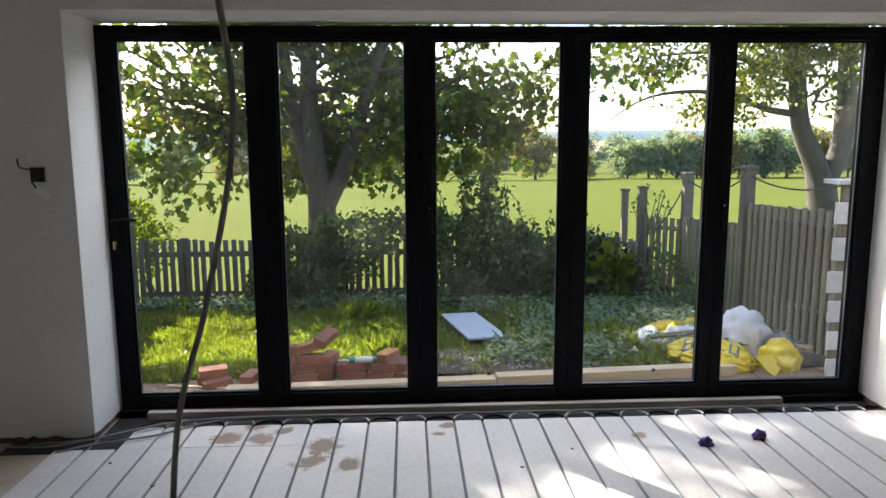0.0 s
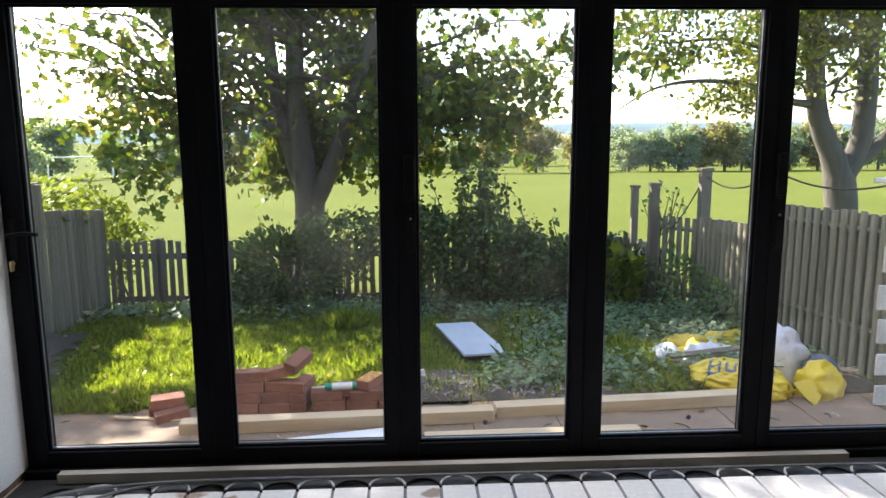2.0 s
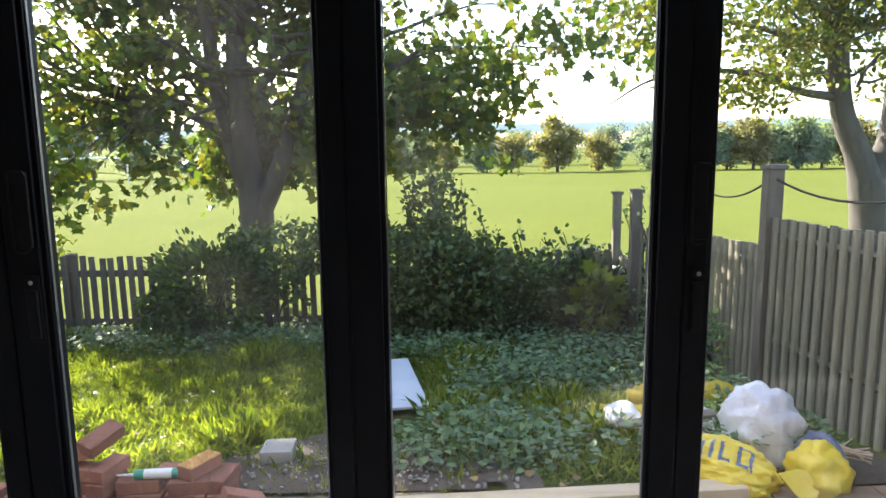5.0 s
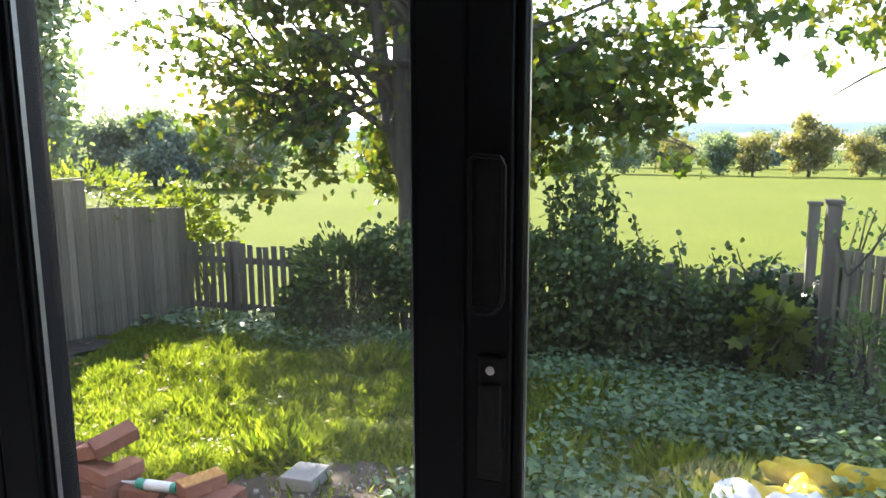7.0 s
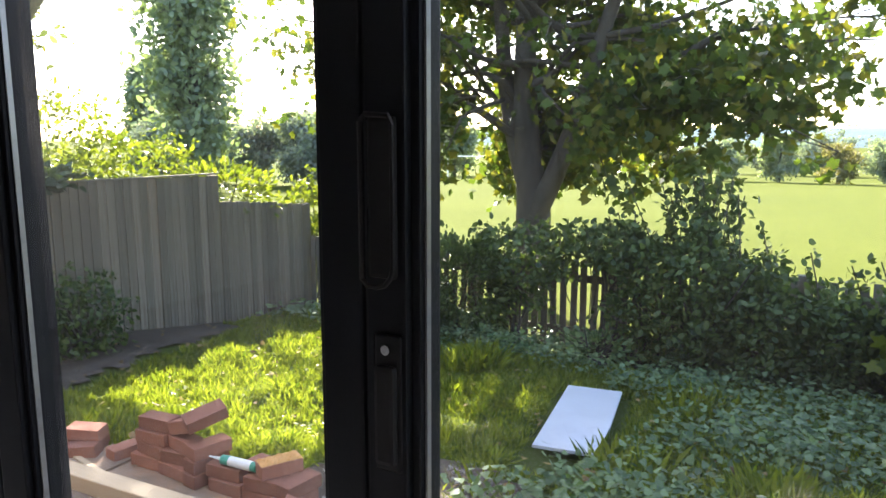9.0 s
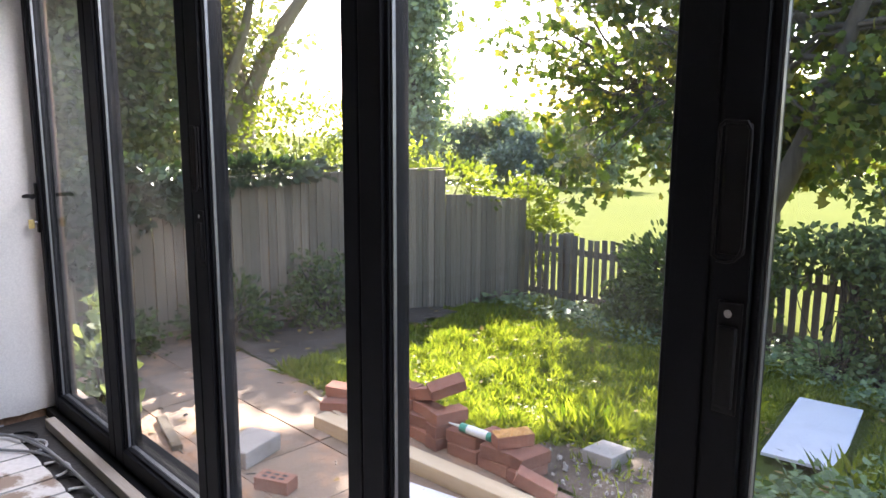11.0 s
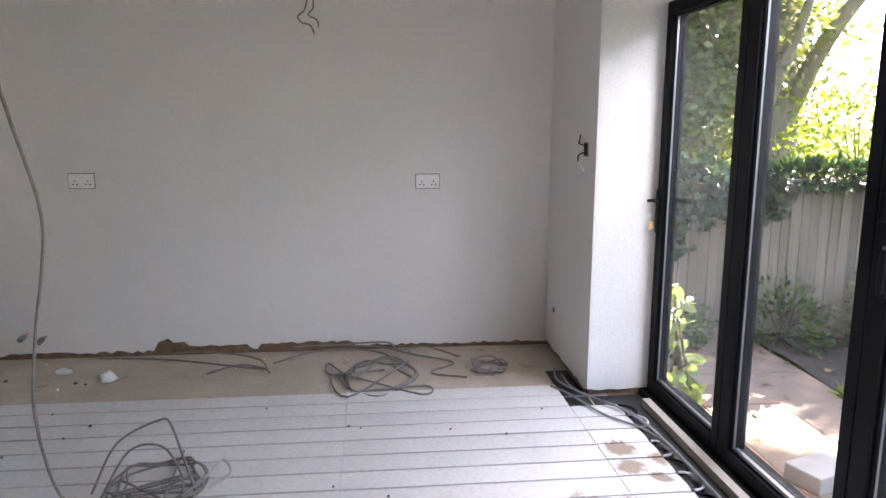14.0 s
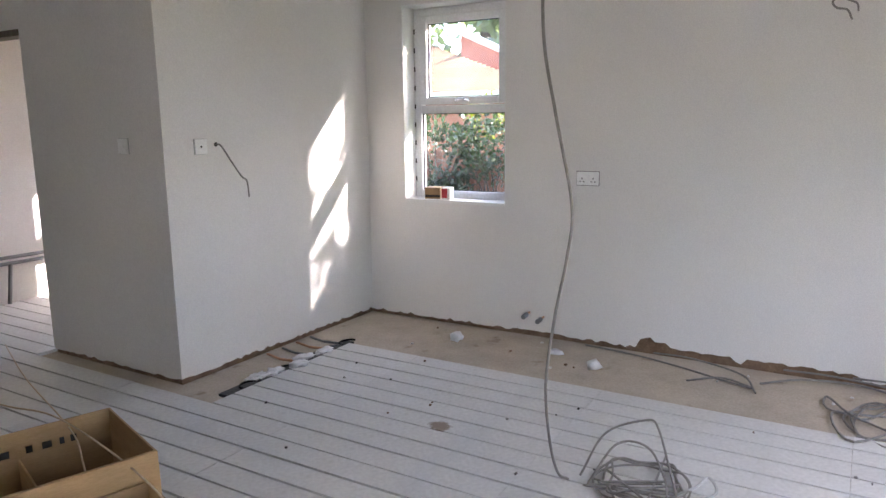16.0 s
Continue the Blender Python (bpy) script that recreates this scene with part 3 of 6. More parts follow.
def crumpled(name, at, radii, mat, seed, parent=None, rough=0.28, detail=3, label="", category="", flat_bottom=True, freq=2.2):
    """A crumpled bag, wrapper or lump, resting on its flat side."""
    b = bmesh.new()
    bmesh.ops.create_icosphere(b, subdivisions=detail, radius=1)
    for v in b.verts:
        n = v.co.normalized()
        q = n * freq + Vector((seed * 7.3, seed * 1.7, seed * 3.1))
        d = 1 + rough * noise.noise(q) + rough * 0.55 * noise.noise(q * 2.7) - rough * 0.35 * abs(noise.noise(q * 5.1))
        v.co = n * d
        if flat_bottom and v.co.z < -0.55:
            v.co.z = -0.55 - 0.05 * (v.co.z + 0.55)
        v.co = (v.co.x * radii[0], v.co.y * radii[1], (v.co.z + (0.55 if flat_bottom else 0)) * radii[2])
    ob = link_mesh(name, b, mat, parent, smooth=True)
    ob.location = at
    if parent is None:
        tagged(ob, label, category)
    return ob


for i in range(5):
    crumpled("film_scrap", (-0.95 - i * 0.14 + 0.03 * (i % 2), -0.98 + 0.03 * (i % 3), 0.0), (0.075, 0.045, 0.013), POLY, 20 + i, rough=0.8, label="scrap of clear plastic film on the floor", category="scrap")

# ---- five-leaf folding garden door ----
door = thing("door_1", label="black aluminium five-leaf folding glass door, closed", category="door", kind="structure")
FY0, FY1 = 3.655, 3.742
bm = box(DX0 + 0.001, DX0 + 0.045, FY0 + 0.012, FY1, 0.0, 2.035, 0.003)
box(DX1 - 0.045, DX1 - 0.001, FY0 + 0.012, FY1, 0.0, 2.035, 0.003, bm=bm)
box(DX0 + 0.045, DX1 - 0.045, FY0 + 0.012, FY1, 1.995, 2.035, 0.003, bm=bm)
part("outer_frame", bm, FRAME, door)
part("threshold", box(DX0 + 0.001, DX1 - 0.001, FY0 - 0.03, FY1 + 0.1, -0.022, 0.022, 0.004), FRAME, door)
LEFTS, RIGHTS = (-1.51, -0.708, 0.10, 0.91, 1.692), (-0.853, -0.04, 0.775, 1.572, 2.415)
GZ0, GZ1 = 0.092, 1.965
LEAF_X = [(DX0 + 0.047, -0.792), (-0.788, 0.018), (0.022, 0.83), (0.834, 1.633), (1.637, DX1 - 0.047)]


def pull_handle(leaf, x, z):
    """Flat D-shaped finger pull, with a lock screw and a slim latch under it."""
    y = FY0
    loop = [(x - 0.021, y - 0.016, z + 0.09), (x - 0.021, y - 0.016, z - 0.085), (x - 0.014, y - 0.016, z - 0.092)] + [(x + 0.021 * math.sin(a), y - 0.016, z - 0.068 - 0.025 * math.cos(a)) for a in (0.0, 0.5, 1.0, 1.4)] + [(x + 0.021, y - 0.016, z - 0.06), (x + 0.021, y - 0.016, z + 0.085), (x + 0.016, y - 0.016, z + 0.095), (x - 0.014, y - 0.016, z + 0.097), (x - 0.021, y - 0.016, z + 0.09)]
    pull = part("pull_handle", tube(loop, 0.0032, 6), RUBBER, leaf, "black D-shaped finger pull")
    part("pull_plate", box(x - 0.019, x + 0.019, y - 0.009, y - 0.0005, z - 0.085, z + 0.095, 0.006), RUBBER, pull)
    latch = part("latch", box(x - 0.01, x + 0.018, y - 0.014, y - 0.0005, z - 0.305, z - 0.185, 0.006), RUBBER, leaf, "slim black latch")
    part("latch_plate", box(x - 0.014, x + 0.022, y - 0.005, y - 0.0003, z - 0.315, z - 0.15, 0.004), RUBBER, latch)
    part("screw", cyl((x + 0.004, y - 0.009, z - 0.167), (x + 0.004, y - 0.004, z - 0.167), 0.006, 10), CHROME, latch)


for i, gl in enumerate(LEFTS):
    xa, xb = LEAF_X[i]
    gr = RIGHTS[i]
    bm = bmesh.new()
    for a, b, c, d in ((xa, gl, 0.026, 1.992), (gr, xb, 0.026, 1.992), (gl, gr, 0.026, GZ0), (gl, gr, GZ1, 1.992)):
        box(a, b, FY0, FY1 - 0.006, c, d, 0.004, bm=bm)
    leaf = part("door_leaf", bm, FRAME, door)
    for a, b, c, d in ((gl, gl + 0.012, GZ0, GZ1), (gr - 0.012, gr, GZ0, GZ1), (gl + 0.012, gr - 0.012, GZ0, GZ0 + 0.012), (gl + 0.012, gr - 0.012, GZ1 - 0.012, GZ1)):
        part("glazing_bead", box(a, b, FY0 + 0.012, FY0 + 0.03, c, d, 0.003), FRAME, leaf)
        vert = d - c > 1
        if vert:
            part("gasket", box(a + 0.013 if a == gl else a - 0.004, b + 0.004 if a == gl else b - 0.013, FY0 + 0.02, FY0 + 0.029, c, d), FRAME_EDGE, leaf)
    ob = part("pane", box(gl + 0.002, gr - 0.002, FY0 + 0.032, FY0 + 0.036, GZ0, GZ1), GLASS_DUSTY if i < 3 else GLASS, leaf)
    ob.visible_shadow = False
    bm = box(gl, gr, FY0 + 0.0365, FY0 + 0.052, GZ0, GZ0 + 0.006)
    part("spacer_bar", bm, FRAME_EDGE, leaf)
    if i in (2, 4):
        pull_handle(leaf, gl - 0.027, 1.265)
    if i == 0:
        x, z = gl - 0.05, 1.052
        plate = part("lock_plate", box(x - 0.016, x + 0.016, FY0 - 0.008, FY0 - 0.0005, z - 0.17, z + 0.06, 0.004), RUBBER, leaf, "black lever handle plate")
        part("lever", tube(spline([(x, FY0 - 0.005, z), (x, FY0 - 0.05, z), (x + 0.02, FY0 - 0.058, z + 0.002), (x + 0.07, FY0 - 0.056, z + 0.008), (x + 0.125, FY0 - 0.052, z + 0.003)], 5), 0.0085, 8), RUBBER, plate)
        part("lock_barrel", cyl((x, FY0 - 0.02, z - 0.12), (x, FY0 - 0.006, z - 0.12), 0.009, 12), CHROME, plate)
        part("key", box(x - 0.004, x + 0.004, FY0 - 0.045, FY0 - 0.02, z - 0.15, z - 0.108, 0.002), BRASS, plate)
for xm in (-0.79, 0.02, 0.832, 1.635):
    part("gasket", box(xm - 0.0035, xm + 0.0035, FY0 + 0.006, FY1 - 0.01, 0.026, 1.992), RUBBER, door)
for i, x in enumerate((0.4, 1.33)):
    ob = part("vent_cap", cyl((x, FY0 + 0.0295, 0.17), (x, FY0 + 0.0315, 0.17), 0.011, 14), BAG_BLUE, door, "round blue sticker on the pane")

batten = tagged(link_mesh("timber_batten", box(-1.44, 2.03, 3.575, 3.618, -0.016, 0.028, 0.004), BATTEN), "long grey timber batten laid against the door threshold", "batten")

# ---- side windows ----
def casement(name, y0, y1, z0, z1, split, label):
    w = thing(name, label=label, category="window", kind="structure")
    xo, xi = XL - 0.215, XL - 0.15
    bm = bmesh.new()
    for a, b, c, d in ((y0, y0 + 0.055, z0, z1), (y1 - 0.055, y1, z0, z1), (y0 + 0.055, y1 - 0.055, z0, z0 + 0.055), (y0 + 0.055, y1 - 0.055, z1 - 0.055, z1), (y0 + 0.055, y1 - 0.055, split, split + 0.06)):
        box(xo, xi, a, b, c, d, 0.004, bm=bm)
    part("window_frame", bm, UPVC, w)
    sash = bmesh.new()
    a0, a1, c0, c1 = y0 + 0.06, y1 - 0.06, split + 0.065, z1 - 0.06
    for a, b, c, d in ((a0, a0 + 0.05, c0, c1), (a1 - 0.05, a1, c0, c1), (a0 + 0.05, a1 - 0.05, c0, c0 + 0.05), (a0 + 0.05, a1 - 0.05, c1 - 0.05, c1)):
        box(xo + 0.008, xi + 0.012, a, b, c, d, 0.005, bm=sash)
    sash = part("sash", sash, UPVC, w)
    part("window_handle", tube(spline([(xi + 0.014, (a0 + a1) / 2 - 0.05, c0 + 0.022), (xi + 0.04, (a0 + a1) / 2 - 0.03, c0 + 0.028), (xi + 0.042, (a0 + a1) / 2 + 0.03, c0 + 0.03), (xi + 0.016, (a0 + a1) / 2 + 0.06, c0 + 0.024)], 5), 0.007, 6), CHROME, sash, "chrome window handle")
    for nm, par, a, b, c, d in (("pane", sash, a0 + 0.05, a1 - 0.05, c0 + 0.05, c1 - 0.05), ("pane", w, y0 + 0.055, y1 - 0.055, z0 + 0.055, split)):
        ob = part(nm, box(xo + 0.03, xo + 0.034, a, b, c, d), GLASS_W, par)
        ob.visible_shadow = False
        g = bmesh.new()
        for e, f, h, j in ((a, a + 0.006, c, d), (b - 0.006, b, c, d), (a + 0.006, b - 0.006, c, c + 0.006), (a + 0.006, b - 0.006, d - 0.006, d)):
            box(xo + 0.035, xo + 0.045, e, f, h, j, bm=g)
        part("gasket", g, RUBBER, par)
    for i in range(9):
        z = z0 + 0.12 + i * 0.135
        part("fixing_gap", box(xi - 0.02, xi + 0.003, y0 - 0.002, y0 + 0.007, z, z + 0.035), DARK, w)
    return w


casement("window_1", WY0 + 0.012, WY1 - 0.012, WZ0 + 0.012, WZ1 - 0.012, 1.525, "white plastic window with a top-hung sash, dusty panes")
casement("window_2", VY0 + 0.012, VY1 - 0.012, VZ0 + 0.012, VZ1 - 0.012, 1.55, "white plastic window of the further room")


# ---- fittings on the walls ----
def double_socket(name, y, z):
    s = thing(name, (XL + 0.0005, y, z), label="white double socket outlet on the wall", category="socket", group="double sockets on the side wall")
    part("gasket", box(0, 0.003, -0.0775, 0.0775, -0.0475, 0.0475, 0.001), CABLE, s)
    part("faceplate", box(0.0031, 0.011, -0.073, 0.073, -0.043, 0.043, 0.003), SOCKET, s)
    for sy in (-0.037, 0.037):
        part("rocker", box(0.0112, 0.0145, sy * 0.5 - 0.006, sy * 0.5 + 0.006, 0.012, 0.03, 0.001), SOCKET, s)
        for dy, dz, w, h in ((0, 0.0, 0.006, 0.011), (-0.012, -0.021, 0.01, 0.006), (0.012, -0.021, 0.01, 0.006)):
            part("pin_hole", box(0.0108, 0.0114, sy + dy - w / 2, sy + dy + w / 2, dz - h / 2, dz + h / 2), DARK, s)
    return s


double_socket("double_socket", 2.54, 1.078)
double_socket("double_socket", 0.45, 1.093)

sw = thing("light_switch", (NX + 0.0005, -1.64, 1.35), label="white light switch plate on the corner wall", category="switch")
part("gasket", box(0, 0.003, -0.045, 0.045, -0.045, 0.045, 0.001), PIPE_PALE, sw)
part("faceplate", box(0.0031, 0.01, -0.043, 0.043, -0.043, 0.043, 0.003), SOCKET, sw)
part("rocker", box(0.0102, 0.014, -0.008, 0.008, -0.014, 0.014, 0.001), SOCKET, sw)
so = thing("single_outlet", (-0.925, NY + 0.0005, 1.34), label="white single outlet plate on the wall", category="socket")
part("gasket", box(-0.045, 0.045, 0, 0.003, -0.045, 0.045, 0.001), PIPE_PALE, so)
part("faceplate", box(-0.043, 0.043, 0.0031, 0.011, -0.043, 0.043, 0.003), SOCKET, so)
part("outlet_hole", box(-0.006, 0.006, 0.0108, 0.0116, -0.006, 0.006), DARK, so)
wire = thing("loose_wire", (-1.04, NY, 1.35), label="grey cable end hanging from a hole in the wall", category="cable")
part("hole_rim", cyl((0, 0.0005, 0), (0, 0.003, 0), 0.013, 12), DARK, wire)
part("wire", tube(spline([(0, 0.002, 0), (-0.015, 0.03, -0.01), (-0.09, 0.03, -0.11), (-0.17, 0.02, -0.2), (-0.215, 0.014, -0.23), (-0.228, 0.012, -0.33)], 6), 0.005, 6), CABLE, wire)

back_box = thing("wall_box", (-1.765, YF, 1.305), label="open metal back box with loose wires and a hanging plate", category="socket box")
bm = bmesh.new()
for a, b, c, d in ((-0.037, -0.033, -0.037, 0.037), (0.033, 0.037, -0.037, 0.037), (-0.033, 0.033, -0.037, -0.033), (-0.033, 0.033, 0.033, 0.037)):
    box(a, b, -0.006, -0.0005, c, d, bm=bm)
part("box_rim", bm, CHROME, back_box)
part("box_recess", box(-0.033, 0.033, -0.003, -0.0005, -0.033, 0.033), DARK, back_box)
part("wire", tube(spline([(-0.02, -0.003, 0.02), (-0.05, -0.03, 0.03), (-0.075, -0.02, 0.04), (-0.085, -0.012, 0.075)], 6), 0.004, 6), DARK, back_box)
part("wire", tube(spline([(0.0, -0.003, -0.01), (-0.01, -0.04, -0.03), (0.01, -0.05, -0.06)], 6), 0.004, 6), DARK, back_box)
pl = part("hanging_plate", box(-0.035, 0.03, -0.004, 0.004, -0.015, 0.015, 0.003), SOCKET, back_box, "loose white plate")
pl.matrix_basis = pose(0.03, -0.035, -0.085, 20, 40, 10)
hole = tagged(link_mesh("wall_hole", cyl((-2.335, YF - 0.003, 0.27), (-2.335, YF - 0.0003, 0.27), 0.018, 8), DARK), "small dark hole in the plaster", "hole")

pend = thing("hanging_wires", (XL, 1.83, 2.09), label="two loose grey cable ends hanging from the wall", category="cable")
part("wire", tube(spline([(-0.002, 0, 0.16), (0.03, 0.0, 0.1), (0.04, -0.02, 0.01), (0.045, -0.06, -0.03), (0.05, -0.04, -0.065), (0.05, 0.01, -0.08), (0.05, 0.035, -0.13)], 7), 0.006, 6), CABLE, pend)
part("wire", tube(spline([(-0.002, 0.01, 0.16), (0.03, 0.025, 0.1), (0.04, 0.03, 0.02), (0.045, 0.0, -0.02), (0.05, 0.05, -0.05), (0.05, 0.06, -0.09)], 7), 0.005, 6), CABLE, pend)

taps = thing("pipe_stubs", (XL, 0.1, 0.14), label="two capped copper pipe stubs coming out of the wall", category="pipe")
for dy, dz in ((-0.05, 0.008), (0.055, -0.012)):
    stub = part("pipe_stub", cyl((-0.01, dy, dz), (0.075, dy, dz - 0.004), 0.0075, 10), COPPER, taps)
    part("cap", cyl((0.055, dy, dz - 0.003), (0.11, dy, dz - 0.008), 0.017, 12), PIPE, stub)


# ---- cables ----
def coil(name, at, turns, r, seed, label, tall=0.05, radius=0.0035, loops_out=0, squash=0.55):
    rg = random.Random(seed)
    c = thing(name, at, label=label, category="cable")
    pts = []
    for i in range(turns * 9):
        a = 2 * math.pi * i / 9
        rr = r * (0.72 + 0.35 * rg.random())
        pts.append((rr * math.cos(a) + rg.gauss(0, r * 0.05), squash * rr * math.sin(a) + rg.gauss(0, r * 0.05), radius + tall * rg.random() ** 2))
    part("cable_loop", tube(spline(pts, 4), radius, 5), CABLE, c)
    for j in range(loops_out):
        a = rg.uniform(0, 6.28)
        pts = [(rg.uniform(-1, 1) * r * 1.3, rg.uniform(-1, 1) * r * 1.0, radius + tall * rg.random()) for _ in range(6)]
        part("cable_end", tube(spline(pts, 6), radius, 5), CABLE, c)
    return c


hang = thing("hanging_cable", label="long grey cable hanging from the ceiling to the floor", category="cable")
part("cable", tube(spline([(-0.315, 1.055, HC), (-0.322, 1.058, 2.1), (-0.328, 1.06, 1.74), (-0.322, 1.11, 1.48), (-0.39, 1.145, 1.18), (-0.44, 1.11, 0.98), (-0.45, 1.065, 0.76), (-0.45, 1.035, 0.5), (-0.51, 1.03, 0.25), (-0.6, 1.03, 0.08), (-0.7, 1.035, 0.008)], 8), 0.0056, 8), CABLE, hang)
heap = coil("cable_heap", (-0.8, 1.32, 0), 4, 0.22, 5, "heap of tangled grey cable on the floor boards", 0.05, 0.005, 3, 0.85)
part("cable_end", tube(spline([(0.05, -0.25, 0.01), (-0.12, -0.2, 0.14), (-0.2, -0.05, 0.2), (-0.12, 0.02, 0.21), (0.0, 0.1, 0.1), (0.1, 0.16, 0.02)], 6), 0.005, 5), CABLE, heap)
part("cable_end", tube(spline([(0.1, -0.2, 0.01), (-0.02, -0.12, 0.15), (-0.05, 0.0, 0.15), (0.03, 0.09, 0.07), (0.12, 0.12, 0.01)], 6), 0.005, 5), CABLE, heap)
part("cable_end", tube(spline([(0.08, 0.1, 0.01), (0.02, 0.2, 0.06), (-0.03, 0.24, 0.09), (0.02, 0.28, 0.06), (0.07, 0.2, 0.02)], 6), 0.006, 5), PIPE_PALE, heap)
coil("cable_coil", (-2.01, 2.2, -0.022), 3, 0.3, 11, "loosely coiled grey cable on the screed by the wall", 0.04, 0.006, 2, 0.75)
coil("cable_coil", (-2.07, 2.88, -0.022), 4, 0.12, 12, "small coil of grey cable on the screed", 0.05, 0.006, 0, 0.95)
strand = thing("cable_bundle", (0, -0.08, 0), label="loose grey cables lying along the foot of the wall", category="cable")
for j, pts in enumerate((((-2.5, 0.55, -0.015), (-2.44, 0.9, -0.01), (-2.36, 1.2, -0.015), (-2.25, 1.45, -0.012), (-2.2, 1.62, -0.015), (-2.28, 1.45, -0.012), (-2.15, 1.28, -0.015)),
                         ((-2.51, 1.0, 0.0), (-2.42, 1.25, 0.03), (-2.3, 1.55, 0.02), (-2.12, 1.65, -0.01)),
                         ((-2.3, 1.65, -0.015), (-2.43, 1.85, 0.0), (-2.46, 2.1, 0.01), (-2.4, 2.3, 0.0), (-2.2, 2.45, -0.012)),
                         ((-2.5, 1.75, 0.02), (-2.47, 2.0, 0.035), (-2.45, 2.3, 0.02), (-2.35, 2.5, 0.0), (-2.2, 2.75, -0.01), (-2.05, 2.6, -0.015), (-1.95, 2.8, -0.015)),
                         ((-2.51, 2.1, 0.03), (-2.45, 2.35, 0.05), (-2.38, 2.42, 0.02), (-2.46, 2.6, 0.01), (-2.3, 2.8, -0.01)))):
    part("cable", tube(spline(pts, 7), 0.006, 5), CABLE, strand)

# ---- loose things on the floor ----
for at, s, tn in (((1.375, 3.06, 0), 3, 20), ((1.665, 3.12, 0), 4, -10)):
    w = crumpled("wrapper", at, (0.034, 0.02, 0.03), PURPLE, s, rough=0.5, label="crumpled purple foil wrapper on the floor boards", category="wrapper")
    w["group"] = "purple wrappers"
crumpled("plaster_chunk", (-2.12, 0.67, -0.022), (0.06, 0.045, 0.035), WHITE, 6, rough=0.7, detail=1, label="broken lump of white plaster on the screed", category="rubble")
crumpled("plaster_chunk", (-2.25, 0.36, -0.022), (0.035, 0.05, 0.02), POLY, 7, rough=0.4, detail=2, label="small scrap of white packaging on the screed", category="rubble")
crumpled("plaster_chunk", (-2.2, -0.35, -0.022), (0.05, 0.05, 0.04), POLY, 8, rough=0.5, detail=2, label="crushed clear plastic cup on the screed", category="rubble")
rd = random.Random(31)
for i in range(46):
    x, y = rd.uniform(-1.7, 1.2), rd.uniform(-0.7, 3.1)
    crumpled("debris_bit", (x, y, 0.0), (rd.uniform(0.006, 0.016), rd.uniform(0.004, 0.009), 0.006), (MASONRY, DARK, CABLE)[i % 3], 40 + i, rough=0.5, detail=1, label="small dark scrap of site debris on the floor", category="debris")["group"] = "debris on the boards"
for i in range(14):
    x, y = rd.uniform(-2.45, -1.9), rd.uniform(-0.8, 3.2)
    crumpled("debris_bit", (x, y, -0.022), (rd.uniform(0.008, 0.02), rd.uniform(0.006, 0.012), 0.008), (MASONRY, WHITE)[i % 2], 90 + i, rough=0.5, detail=1, label="small crumb of plaster on the screed", category="debris")["group"] = "debris on the boards"

pack = thing("fixings_box", (XL - 0.09, -0.77, WZ0 + 0.0125), 12, "small cardboard fixings box on the window board", "box")
part("carton", box(-0.05, 0.05, -0.06, 0.06, 0, 0.085, 0.003), CARD, pack)
part("label_band", box(0.0502, 0.0512, -0.058, 0.058, 0.012, 0.03), INK, pack)
pack = thing("carton", (XL - 0.06, -0.64, WZ0 + 0.0125), 5, "small white and red carton on the window board", "box")
part("carton_body", box(-0.03, 0.03, -0.035, 0.035, 0, 0.09, 0.003), SOCKET, pack)
part("label_band", box(0.0302, 0.0312, -0.034, 0.012, 0.012, 0.08), RED, pack)

# open cardboard box
cb = thing("cardboard_box", (0.41, -0.32, 0), -17.5, "large open cardboard box on the floor boards", "box")
BL, BW, BH, TH = 0.85, 0.47, 0.45, 0.006
part("side", box(0, BL, 0, TH, 0, BH), CARD, cb)
part("side", box(0, BL, BW - TH, BW, 0, BH), CARD, cb)
part("side", box(0, TH, TH, BW - TH, 0, BH), CARD, cb)
part("side", box(BL - TH, BL, TH, BW - TH, 0, BH), CARD, cb)
part("bottom", box(TH, BL - TH, TH, BW - TH, 0, TH), CARD, cb)
fl = part("flap", box(0, BL, 0, TH, -0.22, 0), CARD, cb, "flap folded outwards")
fl.matrix_basis = pose(0, BW + 0.002, BH, 3, 0, 0)
dv = part("divider", box(0.3, 0.3 + TH, TH, BW - TH, 0.0, BH - 0.1), CARD, cb)
for k, (x, w) in enumerate(((0.12, 0.02), (0.16, 0.015), (0.2, 0.03), (0.26, 0.02), (0.33, 0.03))):
    part("print_bar", box(x, x + w, TH + 0.0003, TH + 0.0012, BH - 0.085, BH - 0.06), INK, cb)
for k in range(6):
    part("print_bar", box(0.08 + 0.05 * k, 0.115 + 0.05 * k, BW + 0.0002, BW + 0.001, BH - 0.035, BH - 0.02), INK, cb)
st = thing("string", (0.05, -0.15, 0), label="pale string trailing over the cardboard box", category="string")
part("strand", tube(spline([(-0.61, -2.81, 0.004), (-0.03, -1.48, 0.2), (0.5, -0.2, 0.42), (0.66, 0.14, 0.43), (0.72, 0.3, 0.2)], 8), 0.003, 5), STRING, st)
part("strand", tube(spline([(0.0, -2.5, 0.004), (0.2, -1.6, 0.16), (0.4, -0.8, 0.34), (0.52, -0.2, 0.455), (0.6, 0.4, 0.39), (0.62, 0.62, 0.2)], 8), 0.0035, 5), STRING, st)

low = thing("cardboard_box", tuple(cb.matrix_world @ Vector((0.04, BW + 0.03, 0))), -17.5, "lower open cardboard box beside the large one", "box")
LL, LW, LH = 0.66, 0.27, 0.37
for a, b, c, d in ((0, LL, 0, TH), (0, LL, LW - TH, LW), (0, TH, TH, LW - TH), (LL - TH, LL, TH, LW - TH)):
    part("side", box(a, b, c, d, 0, LH), CARD, low)
